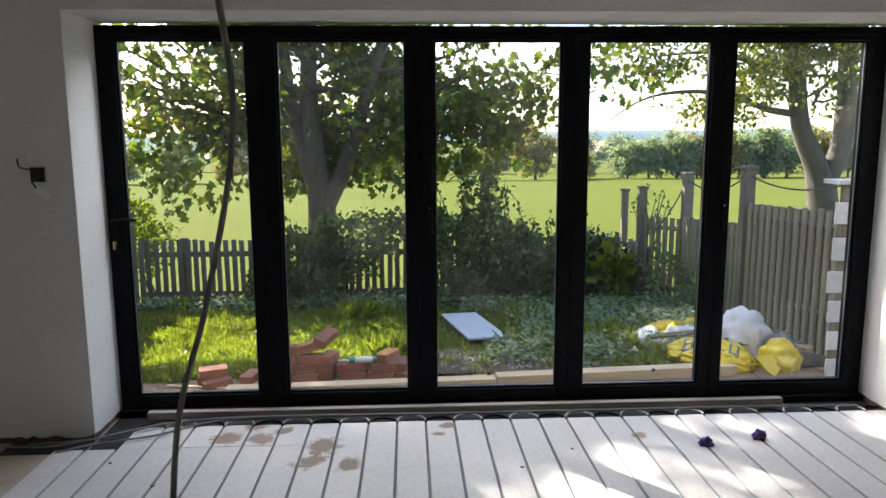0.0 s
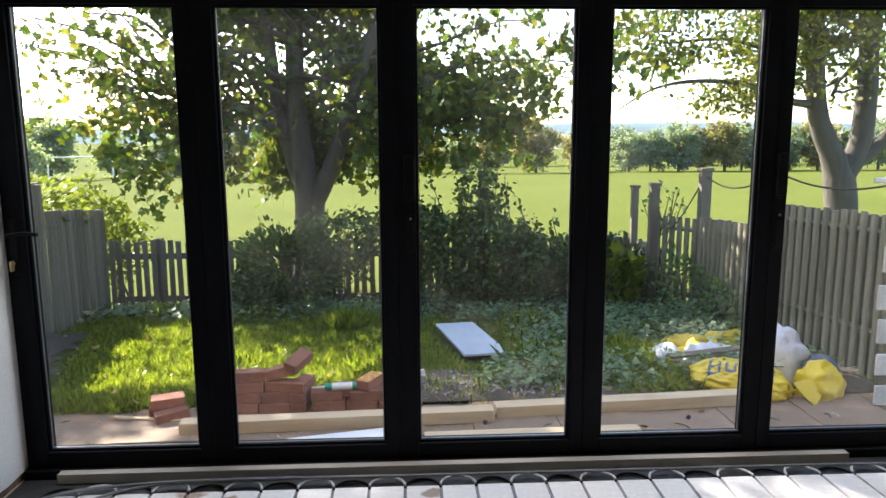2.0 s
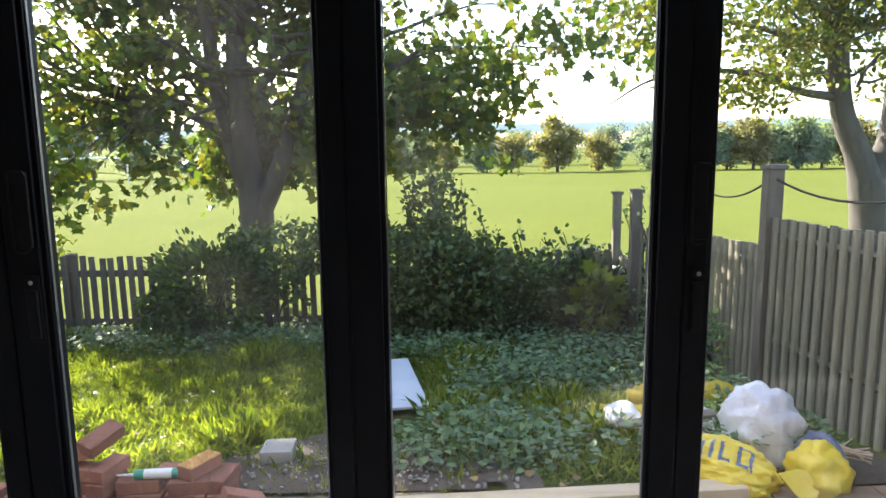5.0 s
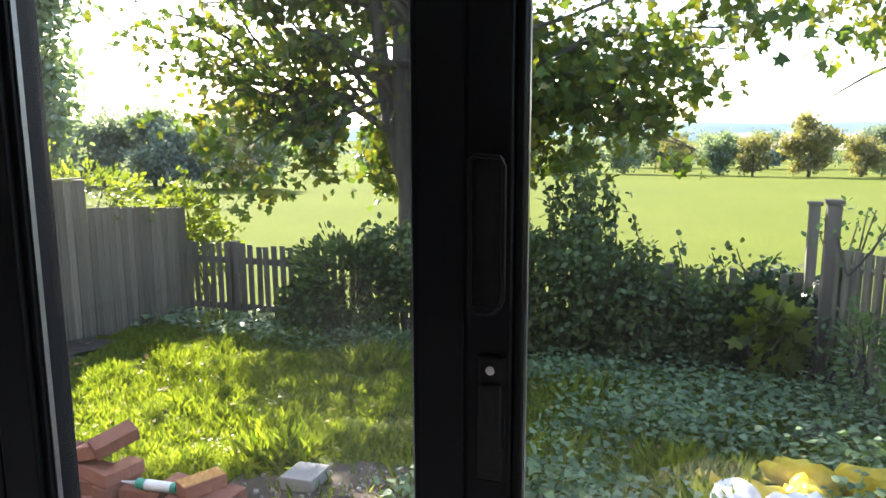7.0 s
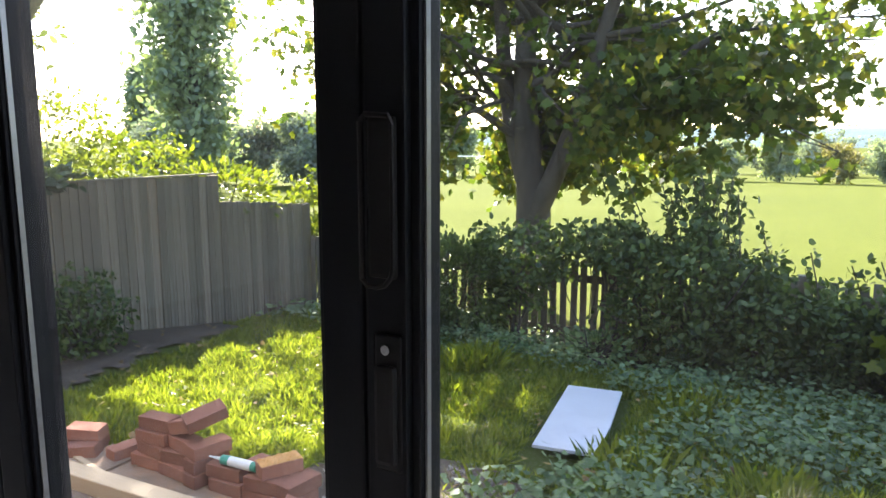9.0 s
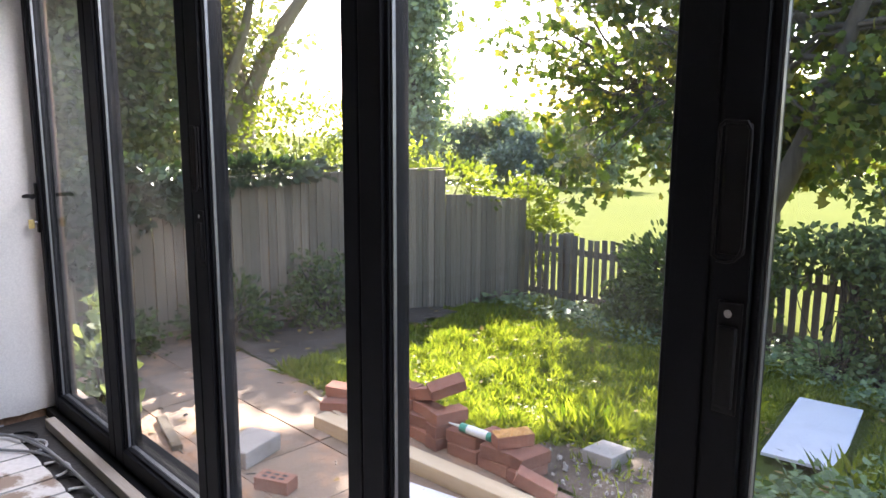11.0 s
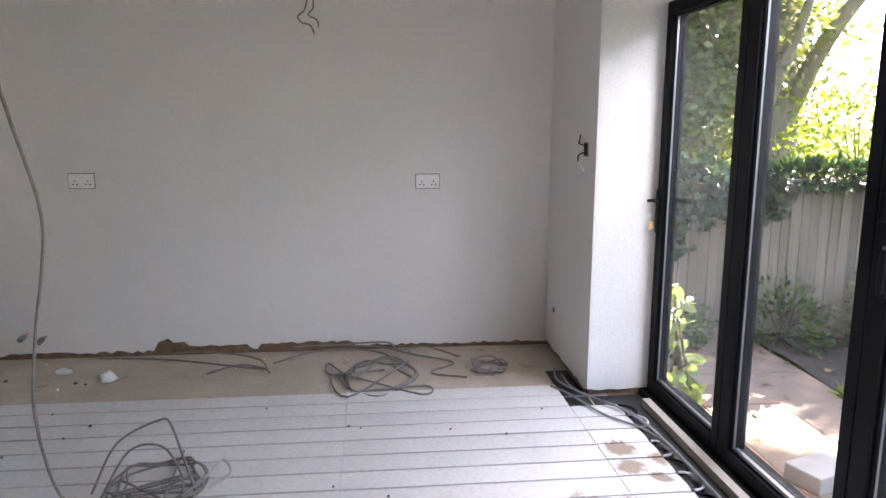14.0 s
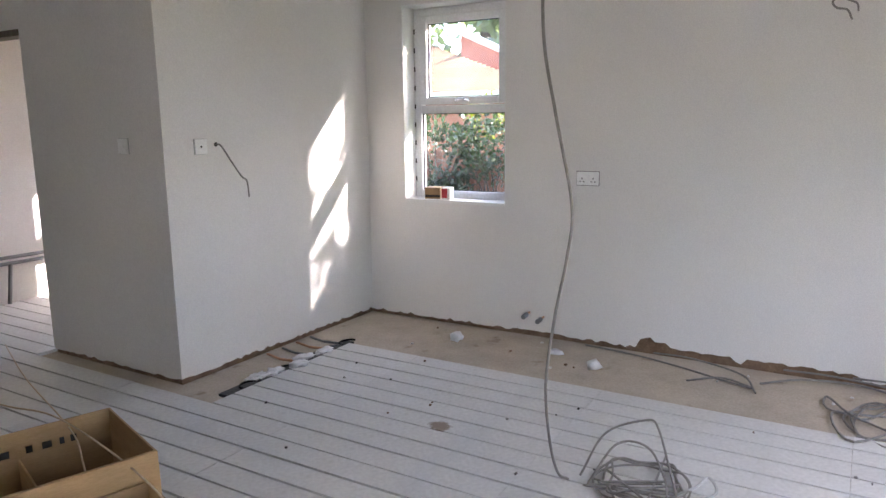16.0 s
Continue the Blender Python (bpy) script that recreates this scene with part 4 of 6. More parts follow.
part("bottom", box(TH, LL - TH, TH, LW - TH, 0, TH), CARD, low)
part("divider", box(0.3, 0.3 + TH, TH, LW - TH, TH, LH - 0.06), CARD, low)
fl = part("flap", box(0, LL, 0, 0.18, 0, 0.004), CARD, low, "flap folded outwards")
fl.matrix_basis = pose(0, LW + 0.002, LH, -62, 0, 0)
for k in range(7):
    part("print_bar", box(0.1 + 0.045 * k, 0.13 + 0.045 * k, TH * -0.0 + LW + 0.0004, LW + 0.001, 0.2, 0.22), INK, low)

# things in the further room
tr = thing("pipe_trunking", label="dark pipes fixed along the foot of the further wall", category="pipe")
for dz in (0.0, 0.05):
    part("pipe_run", tube([(-2.5, YB + 0.05, 0.34 + dz), (-1.6, YB + 0.05, 0.34 + dz), (-0.85, YB + 0.05, 0.34 + dz)], 0.016, 8), PIPE, tr)
part("pipe_leg", tube([(-1.25, YB + 0.05, 0.34), (-1.22, YB + 0.05, 0.1), (-1.2, YB + 0.06, 0.0)], 0.016, 8), PIPE, tr)


# ---- garden: ground, paving, lawn ----
XS = [-1500, -300, -120, -60, -30, -15, -4.2] + [-4.2 + 0.195 * i for i in range(1, 41)] + [8, 15, 30, 60, 120, 300, 1500]
YS = [-1500, -60, -10, 3.86, 4.6, 5.45] + [5.45 + 0.1875 * i for i in range(1, 29)] + [12, 15, 20, 30, 45, 70, 100, 130, 200, 400, 1500]


def land(x, y):
    z = ground_z(min(y, 125)) if y > 3.5 else -0.46
    if y > 125:
        z = ground_z(125) - 0.004 * min(y - 125, 400)
    if -4.3 < x < 3.7 and 5.5 < y < 10.7:
        z += 0.05 * noise.noise(Vector((x * 0.9, y * 0.9, 0))) + 0.02 * noise.noise(Vector((x * 3, y * 3, 4)))
    return z


bm = bmesh.new()
grid = [[bm.verts.new((x, y, land(x, y) - (0.05 if y < 5.5 else 0))) for x in XS] for y in YS]
for j in range(len(YS) - 1):
    for i in range(len(XS) - 1):
        f = bm.faces.new((grid[j][i], grid[j][i + 1], grid[j + 1][i + 1], grid[j + 1][i]))
        f.material_index = 0 if (XS[i] >= -4.3 and XS[i + 1] <= 3.7 and YS[j + 1] <= 10.8) or YS[j + 1] < 5 else 1
tagged(link_mesh("ground", bm, [TURF, MEADOW], smooth=True), "green lawn and mown field falling away to the horizon", "ground", kind="structure")

pave = thing("pavement", label="dusty paved terrace outside the doors", category="paving", kind="structure")
part("bedding", box(-4.15, 4.5, 3.86, 5.5, -0.56, -0.464), PAVING, pave)
pv = random.Random(6)
for i in range(15):
    for j in range(3):
        b = box(0, 0.571, 0, 0.541, -0.035, 0, 0.004)
        ob = part("paving_slab", b, PAVING, pave)
        ob.matrix_basis = pose(-4.12 + i * 0.575, 3.87 + j * 0.545, -0.455 + pv.uniform(-0.006, 0.006), pv.uniform(-0.4, 0.4), pv.uniform(-0.4, 0.4), 0)


def drape(outline, lift, step=0.1):
    """A patch that follows the ground, cut to an outline."""
    b_ = bmesh.new()
    x0, x1 = min(p[0] for p in outline), max(p[0] for p in outline)
    y0, y1 = min(p[1] for p in outline), max(p[1] for p in outline)

    def inside(x, y):
        hit, n = False, len(outline)
        for i in range(n):
            (xa, ya), (xb, yb) = outline[i], outline[i - 1]
            if (ya > y) != (yb > y) and x < (xb - xa) * (y - ya) / (yb - ya) + xa:
                hit = not hit
        return hit
    made = {}
    nx, ny = int((x1 - x0) / step) + 1, int((y1 - y0) / step) + 1

    def v(i, j):
        if (i, j) not in made:
            x, y = x0 + i * step, y0 + j * step
            made[(i, j)] = b_.verts.new((x, y, land(x, y) + lift + 0.006 * noise.noise(Vector((x * 9, y * 9, 0)))))
        return made[(i, j)]
    for i in range(nx):
        for j in range(ny):
            x, y = x0 + (i + 0.5) * step, y0 + (j + 0.5) * step
            if inside(x + 0.12 * noise.noise(Vector((x * 3, y * 3, 7))), y + 0.12 * noise.noise(Vector((x * 3, y * 3, 3)))):
                b_.faces.new((v(i, j), v(i + 1, j), v(i + 1, j + 1), v(i, j + 1)))
    return b_


path = tagged(link_mesh("garden_path", drape([(-4.0, 5.52), (-2.5, 5.52), (-2.9, 6.2), (-3.2, 7.2), (-3.5, 8.6), (-4.0, 8.8)], 0.022), SOIL, smooth=True), "dark bare earth path along the fence", "path", kind="structure")
tagged(link_mesh("soil_patch", drape([(-0.3, 5.5), (1.6, 5.5), (1.45, 5.9), (0.9, 6.25), (0.3, 6.4), (-0.1, 6.15)], 0.022), SOIL, smooth=True), "bare trampled soil beside the terrace", "soil", kind="structure")
tagged(link_mesh("soil_patch", drape([(3.0, 5.5), (3.6, 5.5), (3.5, 8.7), (3.15, 10.1), (2.7, 9.0), (2.9, 7.0)], 0.022), SOIL, smooth=True), "bare shaded soil along the fence", "soil", kind="structure")


stones = bmesh.new()
gv = random.Random(23)
for i in range(320):
    x, y, r = gv.uniform(-0.2, 1.5), gv.uniform(5.52, 6.25), gv.uniform(0.006, 0.02)
    bmesh.ops.create_icosphere(stones, subdivisions=1, radius=r, matrix=Matrix.LocRotScale((x, y, land(x, y) + 0.03), Euler((gv.random() * 3, gv.random() * 3, 0)), (1, gv.uniform(0.6, 1), gv.uniform(0.4, 0.8))))
tagged(link_mesh("gravel", stones, CONCRETE), "loose grey stones and crumbs on the trodden soil", "gravel", kind="stuff")


def lawn_spots(n, x0, x1, y0, y1, seed, keep):
    rg = np.random.default_rng(seed)
    p = np.stack([rg.uniform(x0, x1, n), rg.uniform(y0, y1, n)], 1)
    p = p[[keep(a, b, rg) for a, b in p]]
    return np.array([(a, b, land(a, b) - 0.01) for a, b in p])


def on_lawn(x, y, rg):
    if x < -2.5 and y < 8.6 and x < -2.5 - (y - 5.5) * 0.33:
        return False
    if -0.35 < x < 1.6 and y < 6.35 and rg.random() > 0.12:
        return False
    if -1.45 < x < 0.0 and y < 5.62:
        return False
    if 0.25 < x < 1.1 and 6.4 < y < 8.32 and abs((x - 0.66) + (y - 7.59) * 0.165) < 0.3:
        return False
    dense = 0.55 + 0.45 * noise.noise(Vector((x * 1.7, y * 1.7, 2)))
    return rg.random() < dense + 0.3


def blade_sizes(p, low, high):
    """Grass stands in uneven clumps: the height of each blade by its place."""
    f = np.array([0.5 + 0.75 * noise.noise(Vector((x * 2.6, y * 2.6, 8))) + 0.5 * noise.noise(Vector((x * 7.5, y * 7.5, 3))) for x, y, z in p])
    return low + (high - low) * np.clip(f, 0, 1.3)


sp = lawn_spots(150000, -3.9, 1.2, 5.45, 9.6, 1, on_lawn)
tagged(leaves("lawn_grass", sp, blade_sizes(sp, 0.035, 0.115), GRASS, None, "blade", seed=2, upright=True, spread=0.75), "long bright green lawn grass", "grass", kind="stuff")
sp = lawn_spots(44000, 0.7, 3.2, 5.6, 9.6, 3, lambda x, y, rg: on_lawn(x, y, rg) and rg.random() < 0.75)
tagged(leaves("lawn_grass", sp, blade_sizes(sp, 0.03, 0.12), GRASS, None, "blade", seed=4, upright=True, spread=0.75), "shaded lawn grass", "grass", kind="stuff")
sp = lawn_spots(16000, -3.9, 2.0, 5.5, 9.6, 15, lambda x, y, rg: on_lawn(x, y, rg) and rg.random() < 0.35 + 1.1 * noise.noise(Vector((x * 2.1, y * 2.1, 12))))
sp[:, 2] += np.random.default_rng(14).random(len(sp)) * 0.05
tagged(leaves("lawn_weeds", sp, 0.034, LEAF_LIME, None, "ivy", flat=0.6, seed=16), "small broad-leaved weeds among the lawn grass", "weeds", kind="stuff")
tufts = np.concatenate([np.array([(cx, cy, land(cx, cy) - 0.01)]) + np.random.default_rng(int(cx * 100 + 900)).normal(size=(n, 3)) * np.array([0.1, 0.1, 0.0]) for cx, cy, n in ((-0.62, 8.6, 420), (-0.7, 8.45, 200), (-0.2, 6.2, 300), (-1.8, 9.3, 200), (-3.1, 9.6, 200), (2.1, 6.4, 200), (1.95, 6.85, 220), (1.15, 6.9, 160), (1.3, 8.3, 200))])
tagged(leaves("grass_tuft", tufts, 0.2, GRASS, None, "blade", seed=5, upright=True, spread=0.5), "tall tufts of lime green grass", "grass", kind="stuff")


def cover(x, y, rg):
    v = noise.noise(Vector((x * 1.1 + 5, y * 1.1, 0)))
    return rg.random() < 0.4 + 1.2 * v and not (0.25 < x < 1.1 and 6.5 < y < 8.32)


sp = np.concatenate([lawn_spots(26000, 0.6, 3.35, 5.7, 10.3, 7, cover), lawn_spots(11000, -2.2, 1.0, 8.9, 10.3, 8, cover)])
sp[:, 2] += np.random.default_rng(3).random(len(sp)) ** 1.5 * 0.24
tagged(leaves("ground_cover", sp, 0.05, LEAF_NETTLE, None, "ivy", flat=0.65, seed=9), "dark green nettles and ground cover", "ground cover", kind="stuff")
sp = lawn_spots(3800, -4.0, -1.2, 9.2, 10.5, 10, lambda x, y, rg: rg.random() < 0.5 + noise.noise(Vector((x * 2, y * 2, 1))))
sp[:, 2] += np.random.default_rng(4).random(len(sp)) * 0.16
tagged(leaves("ground_cover", sp, 0.07, LEAF_PALE, None, "ivy", flat=0.7, seed=11), "pale ground cover at the foot of the picket fence", "ground cover", kind="stuff")
sp = lawn_spots(420, -3.9, 3.3, 5.5, 9.5, 12, lambda x, y, rg: True)
sp[:, 2] += 0.05
tagged(leaves("fallen_leaves", np.concatenate([sp, np.array([(x, y, -0.45) for x, y in np.random.default_rng(5).uniform((-3.5, 4.0), (3.4, 5.5), (70, 2))])]), 0.05, LITTER, None, "ivy", flat=0.85, seed=13), "scattered dry brown leaves", "leaves", kind="stuff")


# ---- fences ----
def alike(name, b, mat):
    me = bpy.data.meshes.new(name)
    b.to_mesh(me)
    b.free()
    me.materials.append(mat)
    return me


def place(name, me, parent, m):
    ob = new(name, me)
    ob.parent = parent
    ob.matrix_basis = m
    return ob


fence = thing("board_fence", label="tall weathered grey close-board fence with a stepped end", category="fence")
fb = random.Random(3)
plank = alike("board", box(-0.011, 0.011, -0.051, 0.051, 0, 1, 0.002), TIMBER_GREY)
y = 3.9
while y < 10.28:
    top = 0.93 + 0.015 * math.sin(y * 2) if y < 8.72 else 0.63 - (y - 8.72) * 0.1
    base = land(-4.0, y) - 0.04
    place("board", plank, fence, Matrix.LocRotScale((-4.0 + fb.uniform(-0.006, 0.012), y, base), Euler((radians(fb.uniform(-0.5, 0.5)), 0, radians(9))), (1, 1, top - base + fb.uniform(-0.012, 0.012))))
    y += 0.094
for y0, y1, z0, z1 in ((3.88, 10.3, 0.4, 0.3), (3.88, 10.3, -0.3, -0.55)):
    part("rail", tube([(-4.05, y0, z0), (-4.05, y1, z1)], 0.035, 4), TIMBER_GREY, fence)
for y in (4.8, 6.6, 8.72, 10.3):
    part("post", box(-4.1, -4.0 - 0.016, y - 0.045, y + 0.045, land(-4.0, y) - 0.1, 0.92 if y < 9 else 0.48, 0.006), TIMBER_GREY, fence)
part("gravel_board", box(-3.985, -3.965, 3.9, 6.9, -0.6, -0.4, 0.004), TIMBER_GREY, fence)
part("capping", box(-4.03, -3.97, 3.9, 8.72, 0.93, 0.948, 0.004), TIMBER_GREY, fence)

picket = thing("picket_fence", label="low dark wooden picket fence at the end of the garden", category="fence")
pk = alike("picket", box(-0.036, 0.036, -0.009, 0.009, 0, 1, 0.004), TIMBER_DARK)
x = -3.94
while x < 3.1:
    b = -0.95 + fb.uniform(-0.02, 0.02)
    place("picket", pk, picket, Matrix.LocRotScale((x, 10.28 + fb.uniform(-0.004, 0.004), b), Euler((0, radians(fb.uniform(-1, 1)), 0)), (1, 1, 0.04 - b + fb.uniform(-0.02, 0.02))))
    x += 0.113
for z in (-0.17, -0.76):
    part("rail", box(-3.98, 3.15, 10.3, 10.34, z - 0.04, z + 0.04, 0.004), TIMBER_DARK, picket)
for x in (-3.34, -1.6, 0.1, 1.9):
    part("post", box(x - 0.06, x + 0.06, 10.345, 10.44, -1.2, 0.06, 0.006), TIMBER_DARK, picket)

rfence = thing("palisade_fence", label="greenish slatted timber fence with tall posts", category="fence")
half = bmesh.new()
prof = [(-0.034, 0.0), (-0.03, -0.012), (-0.015, -0.02), (0.015, -0.02), (0.03, -0.012), (0.034, 0.0), (0.034, 0.006), (-0.034, 0.006)]
slab(prof, "z", 0, 1.0, half)
slat = alike("slat", half, TIMBER_GREEN)
slat_gap_shade = alike("slat", slab(prof, "z", 0, 1.0), TIMBER_DARK)
SLAT_W = 0.92
RUN = [(3.18, 10.25), (3.2, 9.5), (3.52, 8.9), (3.6, 7.32), (3.74, 5.35)]
TOPS = [(0.0, 0.02), (0.42, 0.44), (0.46, 0.55), (0.78, 0.84)]
for (xa, ya), (xb, yb), (za, zb) in zip(RUN, RUN[1:], TOPS):
    ln = math.hypot(xb - xa, yb - ya)
    n = int(ln / 0.112)
    turn = math.degrees(math.atan2(yb - ya, xb - xa))
    for i in range(n):
        f = (i + 0.5) / n
        x, y = xa + (xb - xa) * f, ya + (yb - ya) * f
        b = land(x, y) - 0.03
        place("slat", slat, rfence, Matrix.LocRotScale((x, y, b), Euler((0, 0, radians(turn))), (SLAT_W, 1, za + (zb - za) * f - b + fb.uniform(-0.012, 0.012))))
    # back row in darker wood: shade of the gaps put into its colour
    back = Vector((-(yb - ya), xb - xa, 0)).normalized() * 0.075
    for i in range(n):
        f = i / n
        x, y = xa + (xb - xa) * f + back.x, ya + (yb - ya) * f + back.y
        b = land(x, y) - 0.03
        place("slat", slat_gap_shade, rfence, Matrix.LocRotScale((x, y, b), Euler((0, 0, radians(turn))), (SLAT_W, 1, za + (zb - za) * f - b + fb.uniform(-0.03, -0.01))))
    for dz in (0.15, 0.95):
        off = Vector((-(yb - ya), xb - xa, 0)).normalized() * 0.035
        part("rail", tube([Vector((xa, ya, za - dz)) + off, Vector((xb, yb, zb - dz)) + off], 0.03, 4), TIMBER_GREEN, rfence)
for x, y, top, r in ((3.15, 10.18, 0.71, 0.045), (3.18, 9.5, 0.79, 0.055), (3.58, 8.92, 1.0, 0.06), (3.6, 7.34, 1.14, 0.06)):
    post = part("post", box(x - r, x + r, y - r, y + r, land(x, y) - 0.2, top, 0.008), TIMBER_DARK, rfence)
    part("post_cap", box(x - r - 0.015, x + r + 0.015, y - r - 0.015, y + r + 0.015, top, top + 0.035, 0.006), TIMBER_DARK, post)
rope = thing("rope", label="dark rope sagging between the fence posts", category="rope")
for a, b, sag in (((3.21, 9.6, 0.75), (3.24, 9.1, 0.25), 0.1), ((3.24, 9.1, 0.25), (3.58, 8.92, 0.95), 0.05), ((3.58, 8.92, 0.95), (3.6, 7.34, 1.08), 0.16), ((3.6, 7.34, 1.08), (3.72, 5.35, 1.2), 0.16)):
    part("strand", tube([Vector(a).lerp(Vector(b), i / 10) - Vector((0, 0, sag * 4 * (i / 10) * (1 - i / 10))) for i in range(11)], 0.009, 5), BARK, rope)

screen = thing("slatted_screen", label="flaking white slatted timber screen on a dark post", category="screen")
part("post", box(3.42, 3.62, 5.3, 5.42, -0.46, 1.1, 0.006), TIMBER_DARK, screen)
part("cap", box(3.3, 3.95, 5.24, 5.46, 1.1, 1.135, 0.005), WHITEWASH, screen)
for k, (z0, z1, dx) in enumerate(((0.79, 0.96, 0.0), (0.5, 0.68, 0.0), (0.24, 0.41, -0.02), (0.0, 0.17, 0.0), (-0.23, -0.08, 0.01), (-0.45, -0.31, 0.02))):
    ob = part("slat", box(3.3 + dx, 3.95, 5.26, 5.285, z0, z1, 0.004), WHITEWASH, screen)
part("panel", box(3.36, 3.95, 5.286, 5.298, -0.45, 1.09), TIMBER_GREY, screen)

# ---- things on the terrace ----
bricks = random.Random(8)
brick_mesh = alike("brick", box(-0.1075, 0.1075, -0.051, 0.051, 0, 0.07, 0.006), BRICK)


def brick(x, y, z, rx=0.0, ry=0.0, rz=0.0, mesh=brick_mesh, label="loose red brick in a rough pile"):
    ob = new("brick", mesh)
    ob.matrix_world = pose(x, y, z, rx, ry, rz)
    return tagged(ob, label, "brick", "pile of bricks")


ZP = -0.455
for x, y, z, rx, ry, rz in (
        (-1.1, 5.44, 0, 0, 0, 3), (-0.87, 5.43, 0, 0, 0, -4), (-0.7, 5.46, 0, 0, 0, 84), (-1.05, 5.56, 0, 0, 0, 5), (-0.84, 5.56, 0, 0, 0, 2),
        (-1.07, 5.45, 0.072, 0, 0, -6), (-0.86, 5.45, 0.072, 0, 0, 8), (-0.7, 5.47, 0.072, 0, 0, 80),
        (-1.06, 5.45, 0.144, 0, 0, 4), (-0.83, 5.46, 0.144, 0, 0, -10), (-0.69, 5.48, 0.144, 0, 0, 75),
        (-1.05, 5.47, 0.216, 0, 0, 6), (-0.82, 5.47, 0.225, 0, -17, -4), (-0.72, 5.5, 0.29, 14, -14, 62),
        (-0.5, 5.44, 0, 0, 0, 2), (-0.27, 5.44, 0, 0, 0, -3), (-0.47, 5.55, 0, 0, 0, 4), (-0.24, 5.56, 0, 0, 0, 86), (-0.52, 5.45, 0.072, 0, 0, 5),
        (-0.25, 5.44, 0.072, 0, 0, 6), (-0.1, 5.5, 0.072, 0, 0, 82), (-0.1, 5.48, 0, 0, 0, 88), (-0.36, 5.57, 0.072, 0, 0, -4),
        (-1.62, 5.42, 0, 0, 0, 12), (-1.55, 5.32, 0.0, 0, -4, 30), (-1.6, 5.4, 0.072, 6, 0, 20), (-1.32, 5.46, 0, 0, 0, 80), (0.02, 5.37, 0, 0, 24, 30)):
    brick(x, y, ZP + z + (0.02 if abs(ry) > 10 else 0), rx, ry, rz)
ob = brick(-0.22, 5.5, ZP + 0.144, 0, 0, 62, label="red brick with a crumbling orange face")
rough = bmesh.new()
bmesh.ops.create_grid(rough, x_segments=14, y_segments=8, size=0.5)
for v in rough.verts:
    edge = abs(v.co.x) > 0.49 or abs(v.co.y) > 0.49
    v.co = (v.co.x * 0.212, v.co.y * 0.1, 0.0705 + (0 if edge else 0.012 * random.Random(int(v.co.x * 997 + v.co.y * 7919)).random()))
part("broken_face", rough, CRUMBLE, ob, "crumbling orange face")

tb = thing("sealant_cartridge", (-0.42, 5.43, ZP + 0.172), 4, "green and white sealant cartridge lying on the bricks", "cartridge")
part("barrel", cyl((-0.11, 0, 0), (0.11, 0, 0), 0.025, 16), TUBE_GREEN, tb)
part("label_band", cyl((-0.06, 0, 0), (0.08, 0, 0), 0.0256, 16), TUBE_WHITE, tb, "white label band")
part("nozzle", cyl((-0.2, 0, 0), (-0.11, 0, 0), 0.004, 8, r2=0.01), TUBE_WHITE, tb)


def timber(name, a, b, w, hgt, mat, label, bend=0.0, category="plank"):
    a, b = Vector(a), Vector(b)
    bm_ = bmesh.new()
    n, side = 10, Vector((-(b - a).y, (b - a).x, 0)).normalized() * w / 2
    rings = []
    for i in range(n + 1):
        f = i / n
        c = a.lerp(b, f) + Vector((0, 0, bend * math.sin(math.pi * f)))
        rings.append([bm_.verts.new(c + s + Vector((0, 0, z))) for s, z in ((-side, 0), (side, 0), (side, hgt), (-side, hgt))])
    for p, q in zip(rings, rings[1:]):
        for k in range(4):
            bm_.faces.new((p[k], p[(k + 1) % 4], q[(k + 1) % 4], q[k]))
    bm_.faces.new(rings[0])
    bm_.faces.new(rings[-1])
    bmesh.ops.recalc_face_normals(bm_, faces=bm_.faces)
    bmesh.ops.bevel(bm_, geom=[e for e in bm_.edges if e.calc_face_angle(0) > 0.8], offset=0.004, segments=1, affect="EDGES")
    return tagged(link_mesh(name, bm_, mat), label, category)


timber("plank", (-1.42, 5.09, ZP), (0.62, 5.2, ZP), 0.11, 0.085, TIMBER, "long sawn pine timber lying on the terrace")
timber("plank", (0.64, 5.25, ZP), (2.62, 5.4, ZP), 0.12, 0.085, TIMBER, "long sawn pine timber at the edge of the terrace")
timber("plank", (-1.95, 5.36, ZP), (-0.95, 5.17, ZP + 0.0), 0.035, 0.02, TIMBER, "thin pale timber lath on the paving")
timber("plank", (0.15, 4.93, ZP), (1.55, 4.97, ZP), 0.09, 0.022, TIMBER, "split pine board on the paving")
timber("plank", (-2.2, 4.42, ZP), (-1.7, 4.3, ZP), 0.06, 0.035, TIMBER_GREY, "short grey timber offcut on the paving")
timber("board_offcut", (-0.7, 4.86, ZP), (-0.05, 5.0, ZP), 0.17, 0.014, FOAMBOARD, "pale board offcut on the paving", category="board")
timber("plank", (2.12, 6.0, land(2.3, 6) + 0.17), (2.75, 6.12, land(2.3, 6) + 0.19), 0.09, 0.02, TIMBER_GREY, "short brown board lying on the sacks")
air = thing("air_brick", (-0.93, 4.47, ZP), 25, "perforated red air brick standing on the paving", "brick")
part("brick_body", box(-0.1, 0.1, -0.05, 0.05, 0, 0.07, 0.004), BRICK, air)
for i in range(3):
    for j in range(2):
        part("slot", box(-0.07 + i * 0.05, -0.035 + i * 0.05, -0.03 + j * 0.035, -0.01 + j * 0.035, 0.0695, 0.0708), DARK, air)
